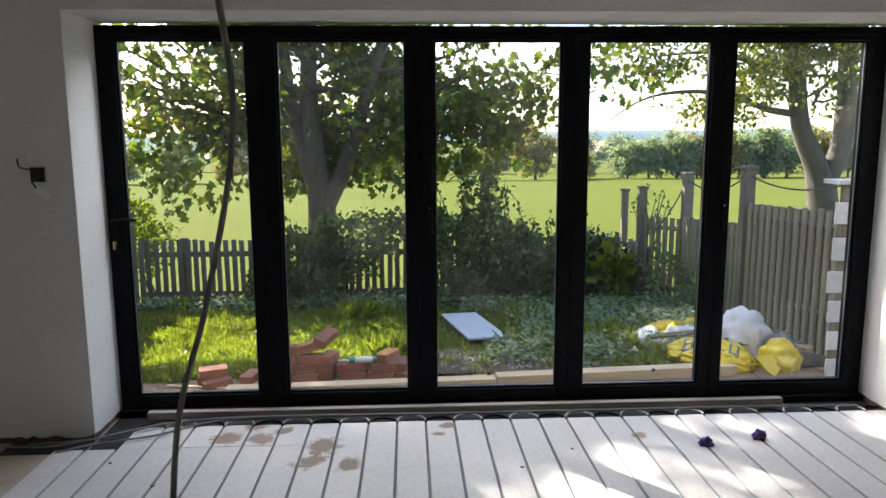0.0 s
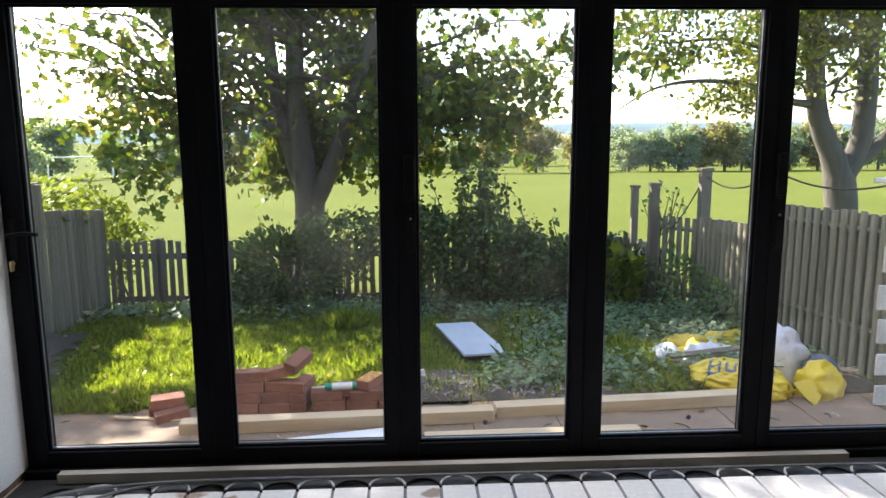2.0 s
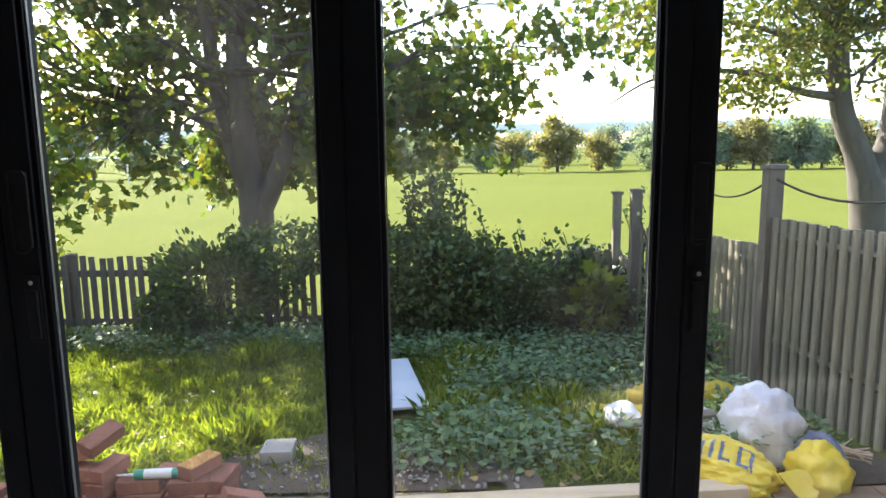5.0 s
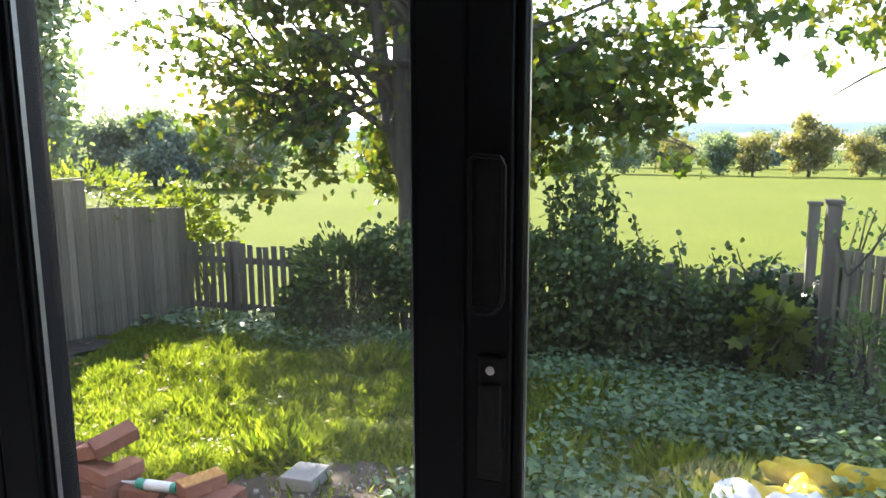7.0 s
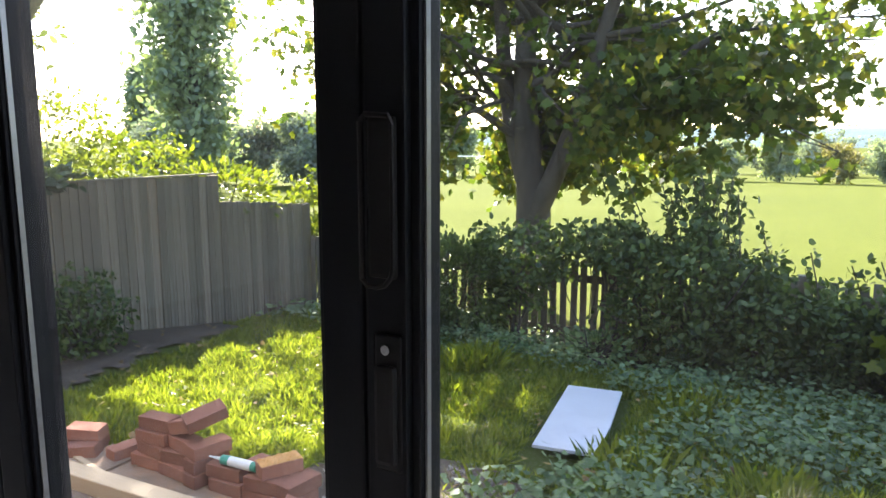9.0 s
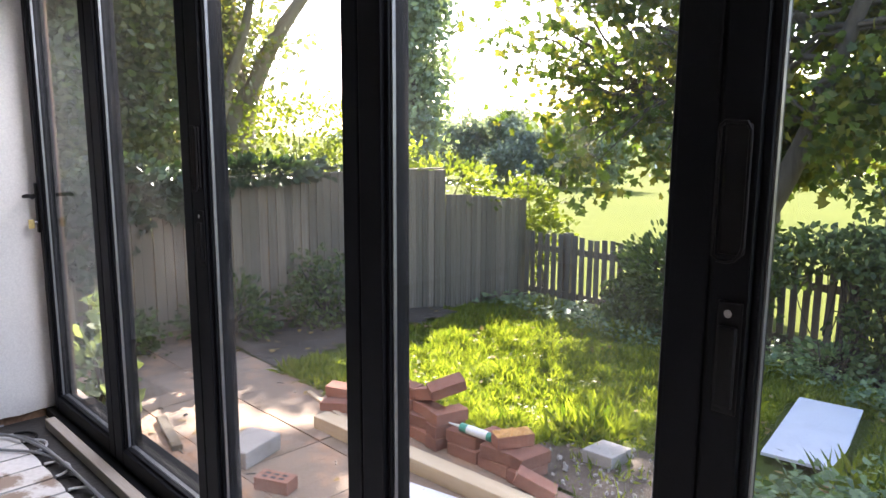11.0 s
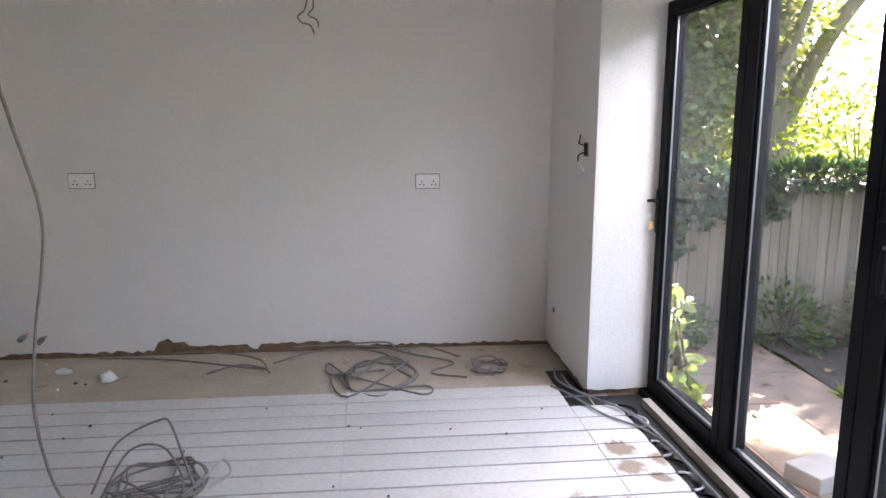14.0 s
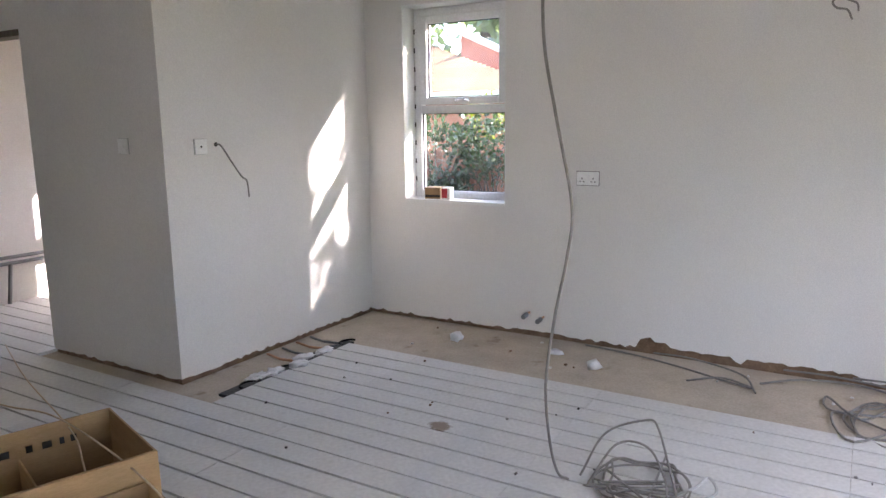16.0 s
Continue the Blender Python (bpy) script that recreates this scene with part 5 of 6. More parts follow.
for x, y, sx, sy, sz, t_ in ((-1.36, 4.56, 0.22, 0.3, 0.1, 20), (-1.5, 4.75, 0.05, 0.04, 0.03, 40)):
    ob = link_mesh("concrete_block", box(-sx / 2, sx / 2, -sy / 2, sy / 2, 0, sz, 0.01), CONCRETE)
    ob.matrix_world = pose(x, y, ZP, 0, 0, t_)
    tagged(ob, "rough grey concrete block on the paving", "block")
ob = link_mesh("concrete_block", box(-0.092, 0.092, -0.115, 0.115, 0, 0.075, 0.008), CONCRETE)
ob.matrix_world = pose(0.09, 5.94, land(0.09, 5.94) + 0.015, -5, 0, 3)
tagged(ob, "small square concrete paver on the soil", "block")
ob = link_mesh("insulation_board", box(-0.21, 0.21, -0.66, 0.66, 0, 0.022, 0.003), FOAMBOARD)
ob.matrix_world = pose(0.662, 7.59, -0.6, -2.6, 0.5, 9.4)
tagged(ob, "pale grey insulation board lying on the grass", "board")

dr = random.Random(19)
for i in range(60):
    x, y, a, ln = dr.uniform(-3.2, 3.0), dr.uniform(4.1, 5.35), dr.uniform(0, 6.28), dr.uniform(0.02, 0.11)
    st_ = link_mesh("stick", tube([(0, 0, 0.004), (ln * 0.5 * math.cos(a), ln * 0.5 * math.sin(a), 0.009), (ln * math.cos(a + 0.3), ln * math.sin(a + 0.3), 0.004)], dr.uniform(0.003, 0.007), 5), (TIMBER_DARK, STRING, BARK)[i % 3])
    st_.location = (x, y, ZP)
    tagged(st_, "splinter of bark or stick on the dusty paving", "stick", "sticks on the terrace")

# sacks by the palisade fence
gz = land(2.4, 5.9)
sack = thing("cement_sack", (2.53, 5.64, gz - 0.005), -30, "half-empty yellow sack with blue print", "sack")
body = crumpled("sack_body", (0, 0, 0), (0.36, 0.21, 0.16), BAG_YELLOW, 2, sack, 0.14, 6)
body.data.materials.append(BAG_BLUE)
STROKES = ((-0.22, -0.2, -1, 1), (-0.2, -0.14, 0.75, 1), (-0.2, -0.14, -0.12, 0.12), (-0.2, -0.14, -1, -0.75), (-0.15, -0.13, -1, 1), (-0.1, -0.08, -1, 1), (-0.08, -0.04, -1, -0.75), (-0.04, -0.02, -1, 1), (0.01, 0.03, -1, 1), (0.06, 0.08, -1, 1), (0.08, 0.12, -1, -0.75), (0.15, 0.17, -1, 1), (0.17, 0.21, 0.75, 1), (0.17, 0.21, -1, -0.75), (0.21, 0.23, -0.8, 0.8))
for f in body.data.polygons:
    c = f.center
    if c.z > 0.05 and any(a < c.x < b and lo < (c.y + 0.07) / 0.07 < hi for a, b, lo, hi in STROKES):
        f.material_index = 1
sack = thing("cement_sack", (3.06, 5.5, gz + 0.01), 30, "crumpled yellow and blue sack", "sack")
crumpled("sack_body", (0, 0, 0), (0.18, 0.15, 0.17), BAG_YELLOW, 5, sack, 0.26, 4)
flap = part("torn_flap", slab([(-0.13, 0.17), (-0.02, 0.19), (0.12, 0.16), (0.06, 0.06), (0.01, 0.0), (-0.06, 0.07)], "y", -0.006, 0.012), BAG_YELLOW, sack, "torn flap hanging to the ground")
flap.matrix_basis = pose(-0.22, -0.09, 0.0, -24, 0, -28)
crumpled("print_band", (0.05, 0.02, 0.02), (0.05, 0.156, 0.176), BAG_BLUE, 5, sack, 0.24, 3)
for i, (x, y, sx, sy, sz, tn) in enumerate(((2.62, 6.9, 0.22, 0.06, 0.12, -25), (2.36, 6.62, 0.27, 0.05, 0.09, -12), (2.6, 6.62, 0.1, 0.12, 0.11, 30), (3.0, 6.78, 0.26, 0.06, 0.14, -14), (2.1, 6.78, 0.09, 0.05, 0.06, 40))):
    s_ = crumpled("torn_sack", (x, y, land(x, y)), (sx, sy, sz), BAG_YELLOW, 60 + i, rough=0.6, detail=3, label="torn strip of yellow plastic sack on the ground", category="sack")
    s_.rotation_euler = (0, 0, radians(tn))
crumpled("polythene_bag", (2.93, 5.92, gz), (0.24, 0.2, 0.28), POLY, 14, rough=0.25, detail=4, label="bulging cloudy white polythene bag", category="bag")
crumpled("polythene_bag", (2.55, 6.25, gz), (0.22, 0.12, 0.13), POLY, 15, rough=0.35, detail=4, label="collapsed cloudy white polythene bag", category="bag")
crumpled("polythene_bag", (2.25, 6.4, gz), (0.12, 0.1, 0.1), POLY, 16, rough=0.5, detail=3, label="scrap of cloudy polythene on the ground", category="bag")
tw = thing("twigs", (3.15, 5.6, gz + 0.15), label="bundle of dry twigs on the sacks", category="twigs")
for i in range(14):
    a = bricks.uniform(-0.6, 0.5)
    part("twig", tube([(-0.1 * math.cos(a), -0.15 * math.sin(a), bricks.uniform(0, 0.06)), (0.05, 0, bricks.uniform(0.0, 0.08)), (0.22 * math.cos(a), 0.22 * math.sin(a), bricks.uniform(-0.02, 0.06))], 0.004, 4), STRING, tw)


# ---- trees, hedge and shrubs ----
def tree(name, stems, twig_rule, leaf_mat, leaf_size, bark, label, seed, shape="oval", cluster=14, spread=0.3, droop=0.3, second=None, category="tree", clear=None):
    """stems: lists of (point, radius). twig_rule(rng) gives (start, end, sag) for each bough; leaves gather along its outer part."""
    rg = np.random.default_rng(seed)
    t_ = thing(name, tuple(stems[0][0][0]), label=label, category=category)
    inv = t_.matrix_world.inverted()
    wood = bmesh.new()
    for s in stems:
        pts = spline([p for p, r in s], 6)
        rr = [r for p, r in s]
        rad = [float(np.interp(i / (len(pts) - 1) * (len(rr) - 1), range(len(rr)), rr)) for i in range(len(pts))]
        tube(pts, rad, 10, wood)
    spots = []
    for a, b, sag, r0 in twig_rule(rg):
        a, b = Vector(a), Vector(b)
        ln = (b - a).length
        side = Vector(rg.normal(size=3)) * ln * 0.07
        pts = [a.lerp(b, f) + Vector((0, 0, sag * math.sin(math.pi * min(f * 0.8, 1)))) + side * math.sin(f * 5) for f in (i / 6 for i in range(7))]
        tube(pts, [max(0.005, r0 * (1 - 0.85 * i / 6)) for i in range(7)], 5, wood)
        for i in range(2, 7):
            for _ in range(3):
                d = Vector(rg.normal(size=3)) * (0.16 * ln * (0.5 + i / 12))
                q = pts[i] + Vector((d.x, d.y, d.z * 0.6 - 0.05 * ln * droop))
                if rg.random() < 0.5:
                    tube([pts[i], pts[i].lerp(q, 0.5) + Vector((0, 0, 0.02)), q], [0.008, 0.006, 0.003], 3, wood)
                spots.append(np.array(q) + rg.normal(size=(cluster, 3)) * spread * np.array([1, 1, 0.65]))
    part("trunk", wood, bark, t_, smooth=True).matrix_parent_inverse = inv
    spots = np.concatenate(spots)
    run = (spots[:, 2] + 0.6) / SUN_DIR.z
    gx_, gy_ = spots[:, 0] - SUN_DIR.x * run, spots[:, 1] - SUN_DIR.y * run
    open_lawn = (gx_ > -3.6) & (gx_ < 0.3) & (gy_ > 5.8) & (gy_ < 8.9)
    spots = spots[~(open_lawn & (rg.random(len(spots)) < 0.82))]        # most leaves on the sun's path to the lawn are cut, to light it
    if clear is not None:
        spots = spots[clear(spots, rg)]
    if second is not None:
        pick = rg.random(len(spots)) < second[1]
        leaves("crown", spots[~pick], leaf_size, leaf_mat, t_, shape, droop=droop, seed=seed)
        leaves("crown", spots[pick], leaf_size, second[0], t_, shape, droop=droop, seed=seed + 1, label="leaves turning yellow")
    else:
        leaves("crown", spots, leaf_size, leaf_mat, t_, shape, droop=droop, seed=seed)
    return t_


TY = 12.0
stems_main = [
    [((-1.57, TY, -1.3), 0.3), ((-1.55, TY, -0.4), 0.24), ((-1.5, TY, 0.3), 0.24), ((-1.58, TY, 1.0), 0.19), ((-1.66, TY, 2.0), 0.155), ((-1.63, TY, 3.2), 0.13), ((-1.5, TY, 5.0), 0.09), ((-1.3, TY - 0.2, 7.0), 0.04)],
    [((-1.55, TY + 0.05, 0.5), 0.15), ((-1.78, TY + 0.05, 1.2), 0.13), ((-2.0, TY + 0.1, 2.2), 0.11), ((-2.1, TY + 0.1, 3.2), 0.09), ((-2.5, TY + 0.2, 5.0), 0.06), ((-3.0, TY + 0.3, 6.6), 0.03)],
    [((-1.5, TY - 0.05, 0.25), 0.17), ((-1.2, TY - 0.1, 0.8), 0.14), ((-0.92, TY - 0.12, 1.5), 0.12), ((-0.7, TY - 0.15, 2.2), 0.1), ((-0.42, TY - 0.2, 3.0), 0.085), ((0.2, TY - 0.2, 4.6), 0.06), ((0.7, TY - 0.3, 6.2), 0.03)],
    [((-0.93, TY - 0.12, 1.5), 0.09), ((-0.5, TY - 0.2, 1.8), 0.075), ((0.1, TY - 0.3, 2.1), 0.06), ((0.9, TY - 0.5, 2.5), 0.04)],
    [((-1.78, TY, 1.35), 0.06), ((-2.3, TY - 0.3, 1.75), 0.05), ((-3.0, TY - 0.6, 2.0), 0.035)],
]


def boughs_main(rg):
    out = []
    # high left boughs, added out of view to dapple the sun on the floor
    for _ in range(34):
        q = Vector((rg.uniform(-9.0, -4.2), TY + rg.normal() * 0.7, rg.uniform(4.6, 9.4)))
        out.append((q + Vector((rg.uniform(0.5, 1.4), rg.normal() * 0.4, -0.3)), q, 0.1, 0.03))
    for _ in range(66):
        h = rg.uniform(1.5, 6.6)
        s = Vector((-1.5 + rg.normal() * 0.5 + (h - 3) * rg.uniform(-0.2, 0.2), TY + rg.normal() * 0.2, h))
        a = rg.uniform(0, 2 * math.pi)
        ln = rg.uniform(1.2, 4.1) * (1.0 if h < 5 else 0.7)
        e = s + Vector((math.cos(a) * ln, math.sin(a) * ln * 0.75, rg.uniform(-0.25, 0.45) * ln))
        out.append((s, e, 0.25, 0.05))
    for x, z in ((-4.4, 1.5), (-4.0, 0.95), (-3.5, 0.7), (-3.1, 0.95), (-4.8, 2.0), (-2.8, 1.4), (-3.6, 1.5), (1.0, 1.5), (1.6, 1.7), (2.2, 1.9), (2.0, 1.3), (0.3, 1.4), (1.2, 1.1), (-0.4, 1.2), (2.4, 2.3), (-2.4, 0.75), (0.6, 0.95), (-0.5, 0.7), (-5.2, 2.6), (-4.6, 3.0), (-4.0, 2.4), (-3.4, 2.8), (-3.0, 2.2), (-4.9, 1.7), (-3.8, 3.2), (-5.7, 3.1), (-2.6, 2.6), (-5.0, 3.4), (-4.3, 2.0), (-5.9, 2.5)):
        out.append((Vector((-1.6 + 0.35 * (x + 1.6), TY - 0.2, 1.7 + 0.25 * rg.random())), Vector((x, TY - rg.uniform(0.2, 1.6), z)), 0.35, 0.035))
    for _ in range(10):
        x, z = rg.uniform(-3.0, 0.2), rg.uniform(0.35, 1.7)
        out.append((Vector((-1.5, TY + 0.2, z + 0.4)), Vector((x, TY + rg.uniform(0.4, 1.3), z)), 0.2, 0.025))
    return out


# unseen limb added to carry the high left boughs
stems_main.append([((-2.2, TY + 0.1, 3.6), 0.09), ((-3.4, TY, 4.6), 0.08), ((-5.0, TY, 5.6), 0.06), ((-6.6, TY, 6.6), 0.045), ((-8.2, TY, 7.6), 0.02)])


def show_stems(p, rg):
    """Leaves thin out in front of the stems."""
    near = (p[:, 1] < TY + 0.1) & (p[:, 2] < 3.6) & (np.abs(p[:, 0] + 1.45) < 0.45 + 0.25 * np.maximum(p[:, 2], 0))
    return ~(near & (rg.random(len(p)) < 0.9))


tree("maple_tree", stems_main, boughs_main, LEAF_MAPLE, 0.125, BARK, "large forked maple tree just beyond the picket fence", 21, "lobed", 26, 0.17, 0.6, (LEAF_AUTUMN, 0.36), clear=show_stems)

RY = 14.0
stems_right = [
    [((8.5, RY, -1.3), 0.36), ((8.48, RY, -0.2), 0.3), ((8.38, RY, 0.5), 0.29), ((8.2, RY, 1.0), 0.22), ((7.85, RY, 1.8), 0.18), ((7.7, RY, 3.2), 0.16), ((7.6, RY, 5.5), 0.1), ((7.3, RY, 7.5), 0.04)],
    [((8.4, RY, 0.5), 0.22), ((8.72, RY, 1.2), 0.2), ((8.78, RY, 2.2), 0.19), ((8.75, RY, 3.3), 0.17), ((8.9, RY, 5.5), 0.1), ((9.1, RY, 7.4), 0.04)],
    [((8.6, RY, 0.8), 0.13), ((9.2, RY, 1.3), 0.11), ((9.6, RY, 2.2), 0.09), ((9.9, RY, 3.6), 0.05)],
    [((7.75, RY, 1.95), 0.08), ((7.0, RY - 0.2, 2.05), 0.06), ((6.3, RY - 0.4, 2.3), 0.05), ((5.2, RY - 0.6, 2.35), 0.035), ((4.4, RY - 0.7, 2.2), 0.02), ((3.7, RY - 0.8, 1.8), 0.008)],
    [((7.7, RY, 2.9), 0.07), ((6.9, RY - 0.2, 2.9), 0.05), ((5.8, RY - 0.4, 3.1), 0.035), ((4.6, RY - 0.6, 3.0), 0.015)],
    [((7.7, RY, 3.4), 0.07), ((6.8, RY - 0.3, 3.7), 0.05), ((5.6, RY - 0.5, 3.9), 0.03), ((4.4, RY - 0.6, 3.8), 0.015)],
    [((7.75, RY, 2.4), 0.05), ((7.2, RY - 0.3, 2.9), 0.04), ((6.6, RY - 0.5, 3.3), 0.02)],
]


def boughs_right(rg):
    out = []
    for _ in range(80):
        h = rg.uniform(2.0, 6.8)
        s = Vector((8.1 + rg.normal() * 0.4, RY + rg.normal() * 0.2, h))
        a = rg.uniform(0, 2 * math.pi)
        ln = rg.uniform(1.2, 3.4)
        out.append((s, s + Vector((math.cos(a) * ln, math.sin(a) * ln * 0.7, rg.uniform(-0.05, 0.5) * ln)), 0.15, 0.035))
    for x, z in ((6.4, 2.6), (5.8, 2.7), (5.3, 2.0), (5.0, 2.9), (4.4, 2.7), (4.0, 2.6), (5.6, 1.75), (6.2, 2.1), (4.6, 3.4), (5.4, 3.6), (6.6, 3.4), (4.0, 3.3), (3.7, 3.0)):
        out.append((Vector((x + 1.2, RY - 0.4, z + 0.25)), Vector((x, RY - 0.7 + rg.normal() * 0.3, z)), 0.1, 0.018))
    return out


tree("spreading_tree", stems_right, boughs_right, LEAF_AUTUMN, 0.11, BARK_PALE, "pale-barked spreading tree with sparse yellowing leaves", 22, "oval", 17, 0.2, 0.3, (LEAF_MAPLE, 0.4))


def bough_ball(centre, radii, n, lmin=0.8, lmax=2.0):
    def rule(rg):
        out = []
        for _ in range(n):
            d = Vector(rg.normal(size=3)).normalized()
            e = Vector((centre[0] + d.x * radii[0], centre[1] + d.y * radii[1], centre[2] + d.z * radii[2])) * 1.0
            s = Vector(centre).lerp(e, rg.uniform(0.15, 0.5))
            s.z -= 0.15 * radii[2]
            out.append((s, Vector(centre).lerp(e, rg.uniform(0.75, 1.05)), 0.1, 0.03))
        return out
    return rule


# crown extended upwards out of view to dapple the side window's sun
tree("ivy_clad_tree", [[((-9.6, 9.0, -1.2), 0.4), ((-9.5, 9.0, 1.5), 0.32), ((-9.8, 9.0, 4.0), 0.2), ((-10.0, 9.0, 6.0), 0.06)],
                       [((-9.3, 8.2, 0.2), 0.14), ((-8.9, 8.4, 1.6), 0.11), ((-8.6, 8.8, 3.2), 0.07), ((-8.4, 9.0, 5.0), 0.03)],
                       [((-9.7, 7.6, 0.0), 0.13), ((-9.3, 7.6, 1.8), 0.1), ((-8.9, 7.9, 3.6), 0.06), ((-8.8, 8.0, 5.2), 0.02)],
                       [((-9.5, 9.0, 1.2), 0.18), ((-8.9, 9.4, 2.8), 0.13), ((-8.0, 10.2, 4.4), 0.07), ((-7.4, 10.8, 5.6), 0.03)],
                       [((-9.5, 8.9, 0.8), 0.2), ((-10.3, 8.2, 2.6), 0.14), ((-11.2, 7.4, 4.4), 0.06)]],
     bough_ball((-10.4, 7.3, 4.6), (2.8, 2.9, 5.0), 250), LEAF_GREY, 0.13, BARK_TAN, "big leafy tree behind the board fence", 23, "oval", 14, 0.28, 0.35, (LEAF_AUTUMN, 0.3))
tree("ivy_clad_tree", [[((-9.0, 5.2, -1.2), 0.3), ((-9.1, 5.2, 1.5), 0.24), ((-9.0, 5.0, 4.5), 0.08)]], bough_ball((-9.3, 5.3, 3.4), (2.6, 2.8, 3.1), 170), LEAF_GREY, 0.13, BARK, "dark leafy tree behind the board fence", 24, "oval", 14, 0.28, 0.35, (LEAF_MAPLE, 0.5))


def poplar(name, x, y, base, hgt, w, seed, label):
    def rule(rg):
        out = []
        for _ in range(150):
            f = rg.random()
            r = w * (0.25 + 1.6 * f * (1 - f) + 0.2 * (1 - f))
            a = rg.uniform(0, 6.28)
            z = base + 0.06 * hgt + f * hgt * 0.9
            out.append((Vector((x, y, z)), Vector((x + math.cos(a) * r, y + math.sin(a) * r, z + hgt * 0.09)), 0.0, 0.06))
        return out
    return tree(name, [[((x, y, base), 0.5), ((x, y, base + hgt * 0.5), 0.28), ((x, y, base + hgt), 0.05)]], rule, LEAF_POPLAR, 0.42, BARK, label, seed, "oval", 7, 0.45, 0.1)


poplar("poplar_tree", -28.3, 30.2, -2.2, 19.0, 2.6, 25, "tall slender poplar beyond the gardens")
poplar("poplar_tree", -52.0, 46.0, -2.6, 9.5, 1.6, 26, "distant slender poplar, thinly leaved")


def bush(name, blobs, mat, size, label, seed, per=900, shape="oval", second=None, stems=True, category="shrub"):
    rg = np.random.default_rng(seed)
    c0 = blobs[0][0]
    b_ = thing(name, (c0[0], c0[1], land(c0[0], c0[1])), label=label, category=category)
    inv = b_.matrix_world.inverted()
    spots = np.concatenate([blob_spots(int(per * k), c, r, rg) for c, r, k in blobs])
    if stems:
        wood = bmesh.new()
        for c, r, k in blobs:
            for _ in range(5):
                g = land(c[0], c[1])
                e = Vector(c) + Vector((rg.normal() * r[0] * 0.5, rg.normal() * r[1] * 0.4, rg.random() * r[2] * 0.8))
                tube([(c[0] + rg.normal() * 0.1, c[1] + rg.normal() * 0.1, g), (c[0] + rg.normal() * 0.1, c[1], (g + c[2]) / 2), e], [0.02, 0.014, 0.005], 4, wood)
        part("branches", wood, BARK, b_).matrix_parent_inverse = inv
    if second:
        pick = rg.random(len(spots)) < second[1]
        leaves("foliage", spots[~pick], size, mat, b_, shape, seed=seed)
        leaves("foliage", spots[pick], size, second[0], b_, shape, seed=seed + 1)
    else:
        leaves("foliage", spots, size, mat, b_, shape, seed=seed)
    return b_


bush("garden_hedge", [((-1.5, 9.85, -0.3), (0.75, 0.45, 0.62), 2.2), ((-0.8, 9.9, 0.05), (0.6, 0.4, 0.45), 1.1), ((-1.9, 9.7, -0.55), (0.45, 0.4, 0.4), 1.0), ((0.15, 9.95, 0.28), (0.6, 0.35, 0.25), 0.7),
                      ((1.0, 9.75, -0.15), (0.75, 0.5, 0.75), 2.6), ((1.55, 9.8, -0.4), (0.7, 0.5, 0.6), 2.2), ((0.6, 9.75, -0.2), (0.25, 0.3, 0.5), 0.3), ((2.2, 9.9, -0.45), (0.7, 0.45, 0.5), 2.0)],
     LEAF_HEDGE, 0.075, "overgrown dark green garden hedge along the picket fence", 31, 1500)
bush("garden_hedge", [((2.75, 9.95, -0.42), (0.55, 0.4, 0.42), 1.8), ((3.0, 10.9, -0.4), (0.6, 0.4, 0.4), 1.2)], LEAF_IVY, 0.07, "dark ivy hedge in the far corner of the garden", 32, 1500, "ivy")
rgs = np.random.default_rng(77)
shoots = thing("hedge_shoots", (1.1, 9.9, -0.9), label="tall upright leafy shoots rising above the hedge", category="shrub")
inv = shoots.matrix_world.inverted()
wood, sp = bmesh.new(), []
for i in range(44):
    x = rgs.normal(1.0, 0.6) if i < 34 else rgs.uniform(-2.1, 2.6)
    top = 0.35 + 0.6 * math.exp(-((x - 1.05) / 0.6) ** 2) + rgs.normal() * 0.08 if i < 34 else rgs.uniform(0.25, 0.45)
    pts = [(x, 9.9, -0.55), (x + rgs.normal() * 0.05, 9.9 + rgs.normal() * 0.1, (top - 0.6) / 2), (x + rgs.normal() * 0.1, 9.9 + rgs.normal() * 0.12, top)]
    tube(spline(pts, 4), 0.006, 4, wood)
    for f in np.linspace(0.25, 1, 26):
        q = Vector(pts[1]).lerp(Vector(pts[2]), f)
        sp.append(np.array(q) + rgs.normal(size=3) * 0.045)
part("stems", wood, BARK, shoots).matrix_parent_inverse = inv
leaves("foliage", np.array(sp), 0.085, LEAF_HEDGE, shoots, seed=78)

bush("lime_shrub", [((-4.8, 9.5, 0.6), (0.7, 0.7, 0.45), 1.4), ((-4.35, 10.7, 0.25), (0.45, 0.5, 0.55), 1.3), ((-5.7, 8.9, 0.95), (0.8, 0.9, 0.5), 1.4), ((-6.5, 8.4, 1.25), (1.0, 1.0, 0.7), 1.6), ((-4.05, 10.75, -0.1), (0.45, 0.4, 0.5), 1.0)],
     LEAF_LIME, 0.08, "sunlit lime green shrubs behind the board fence", 33, 900, "oval")
bush("dark_shrub", [((-3.68, 5.7, -0.3), (0.3, 0.42, 0.35), 1.0), ((-3.63, 6.7, -0.25), (0.32, 0.5, 0.42), 1.4), ((-3.72, 4.7, -0.35), (0.28, 0.4, 0.3), 0.8)], LEAF_HEDGE, 0.06, "dark low shrubs at the foot of the board fence", 34, 1000)
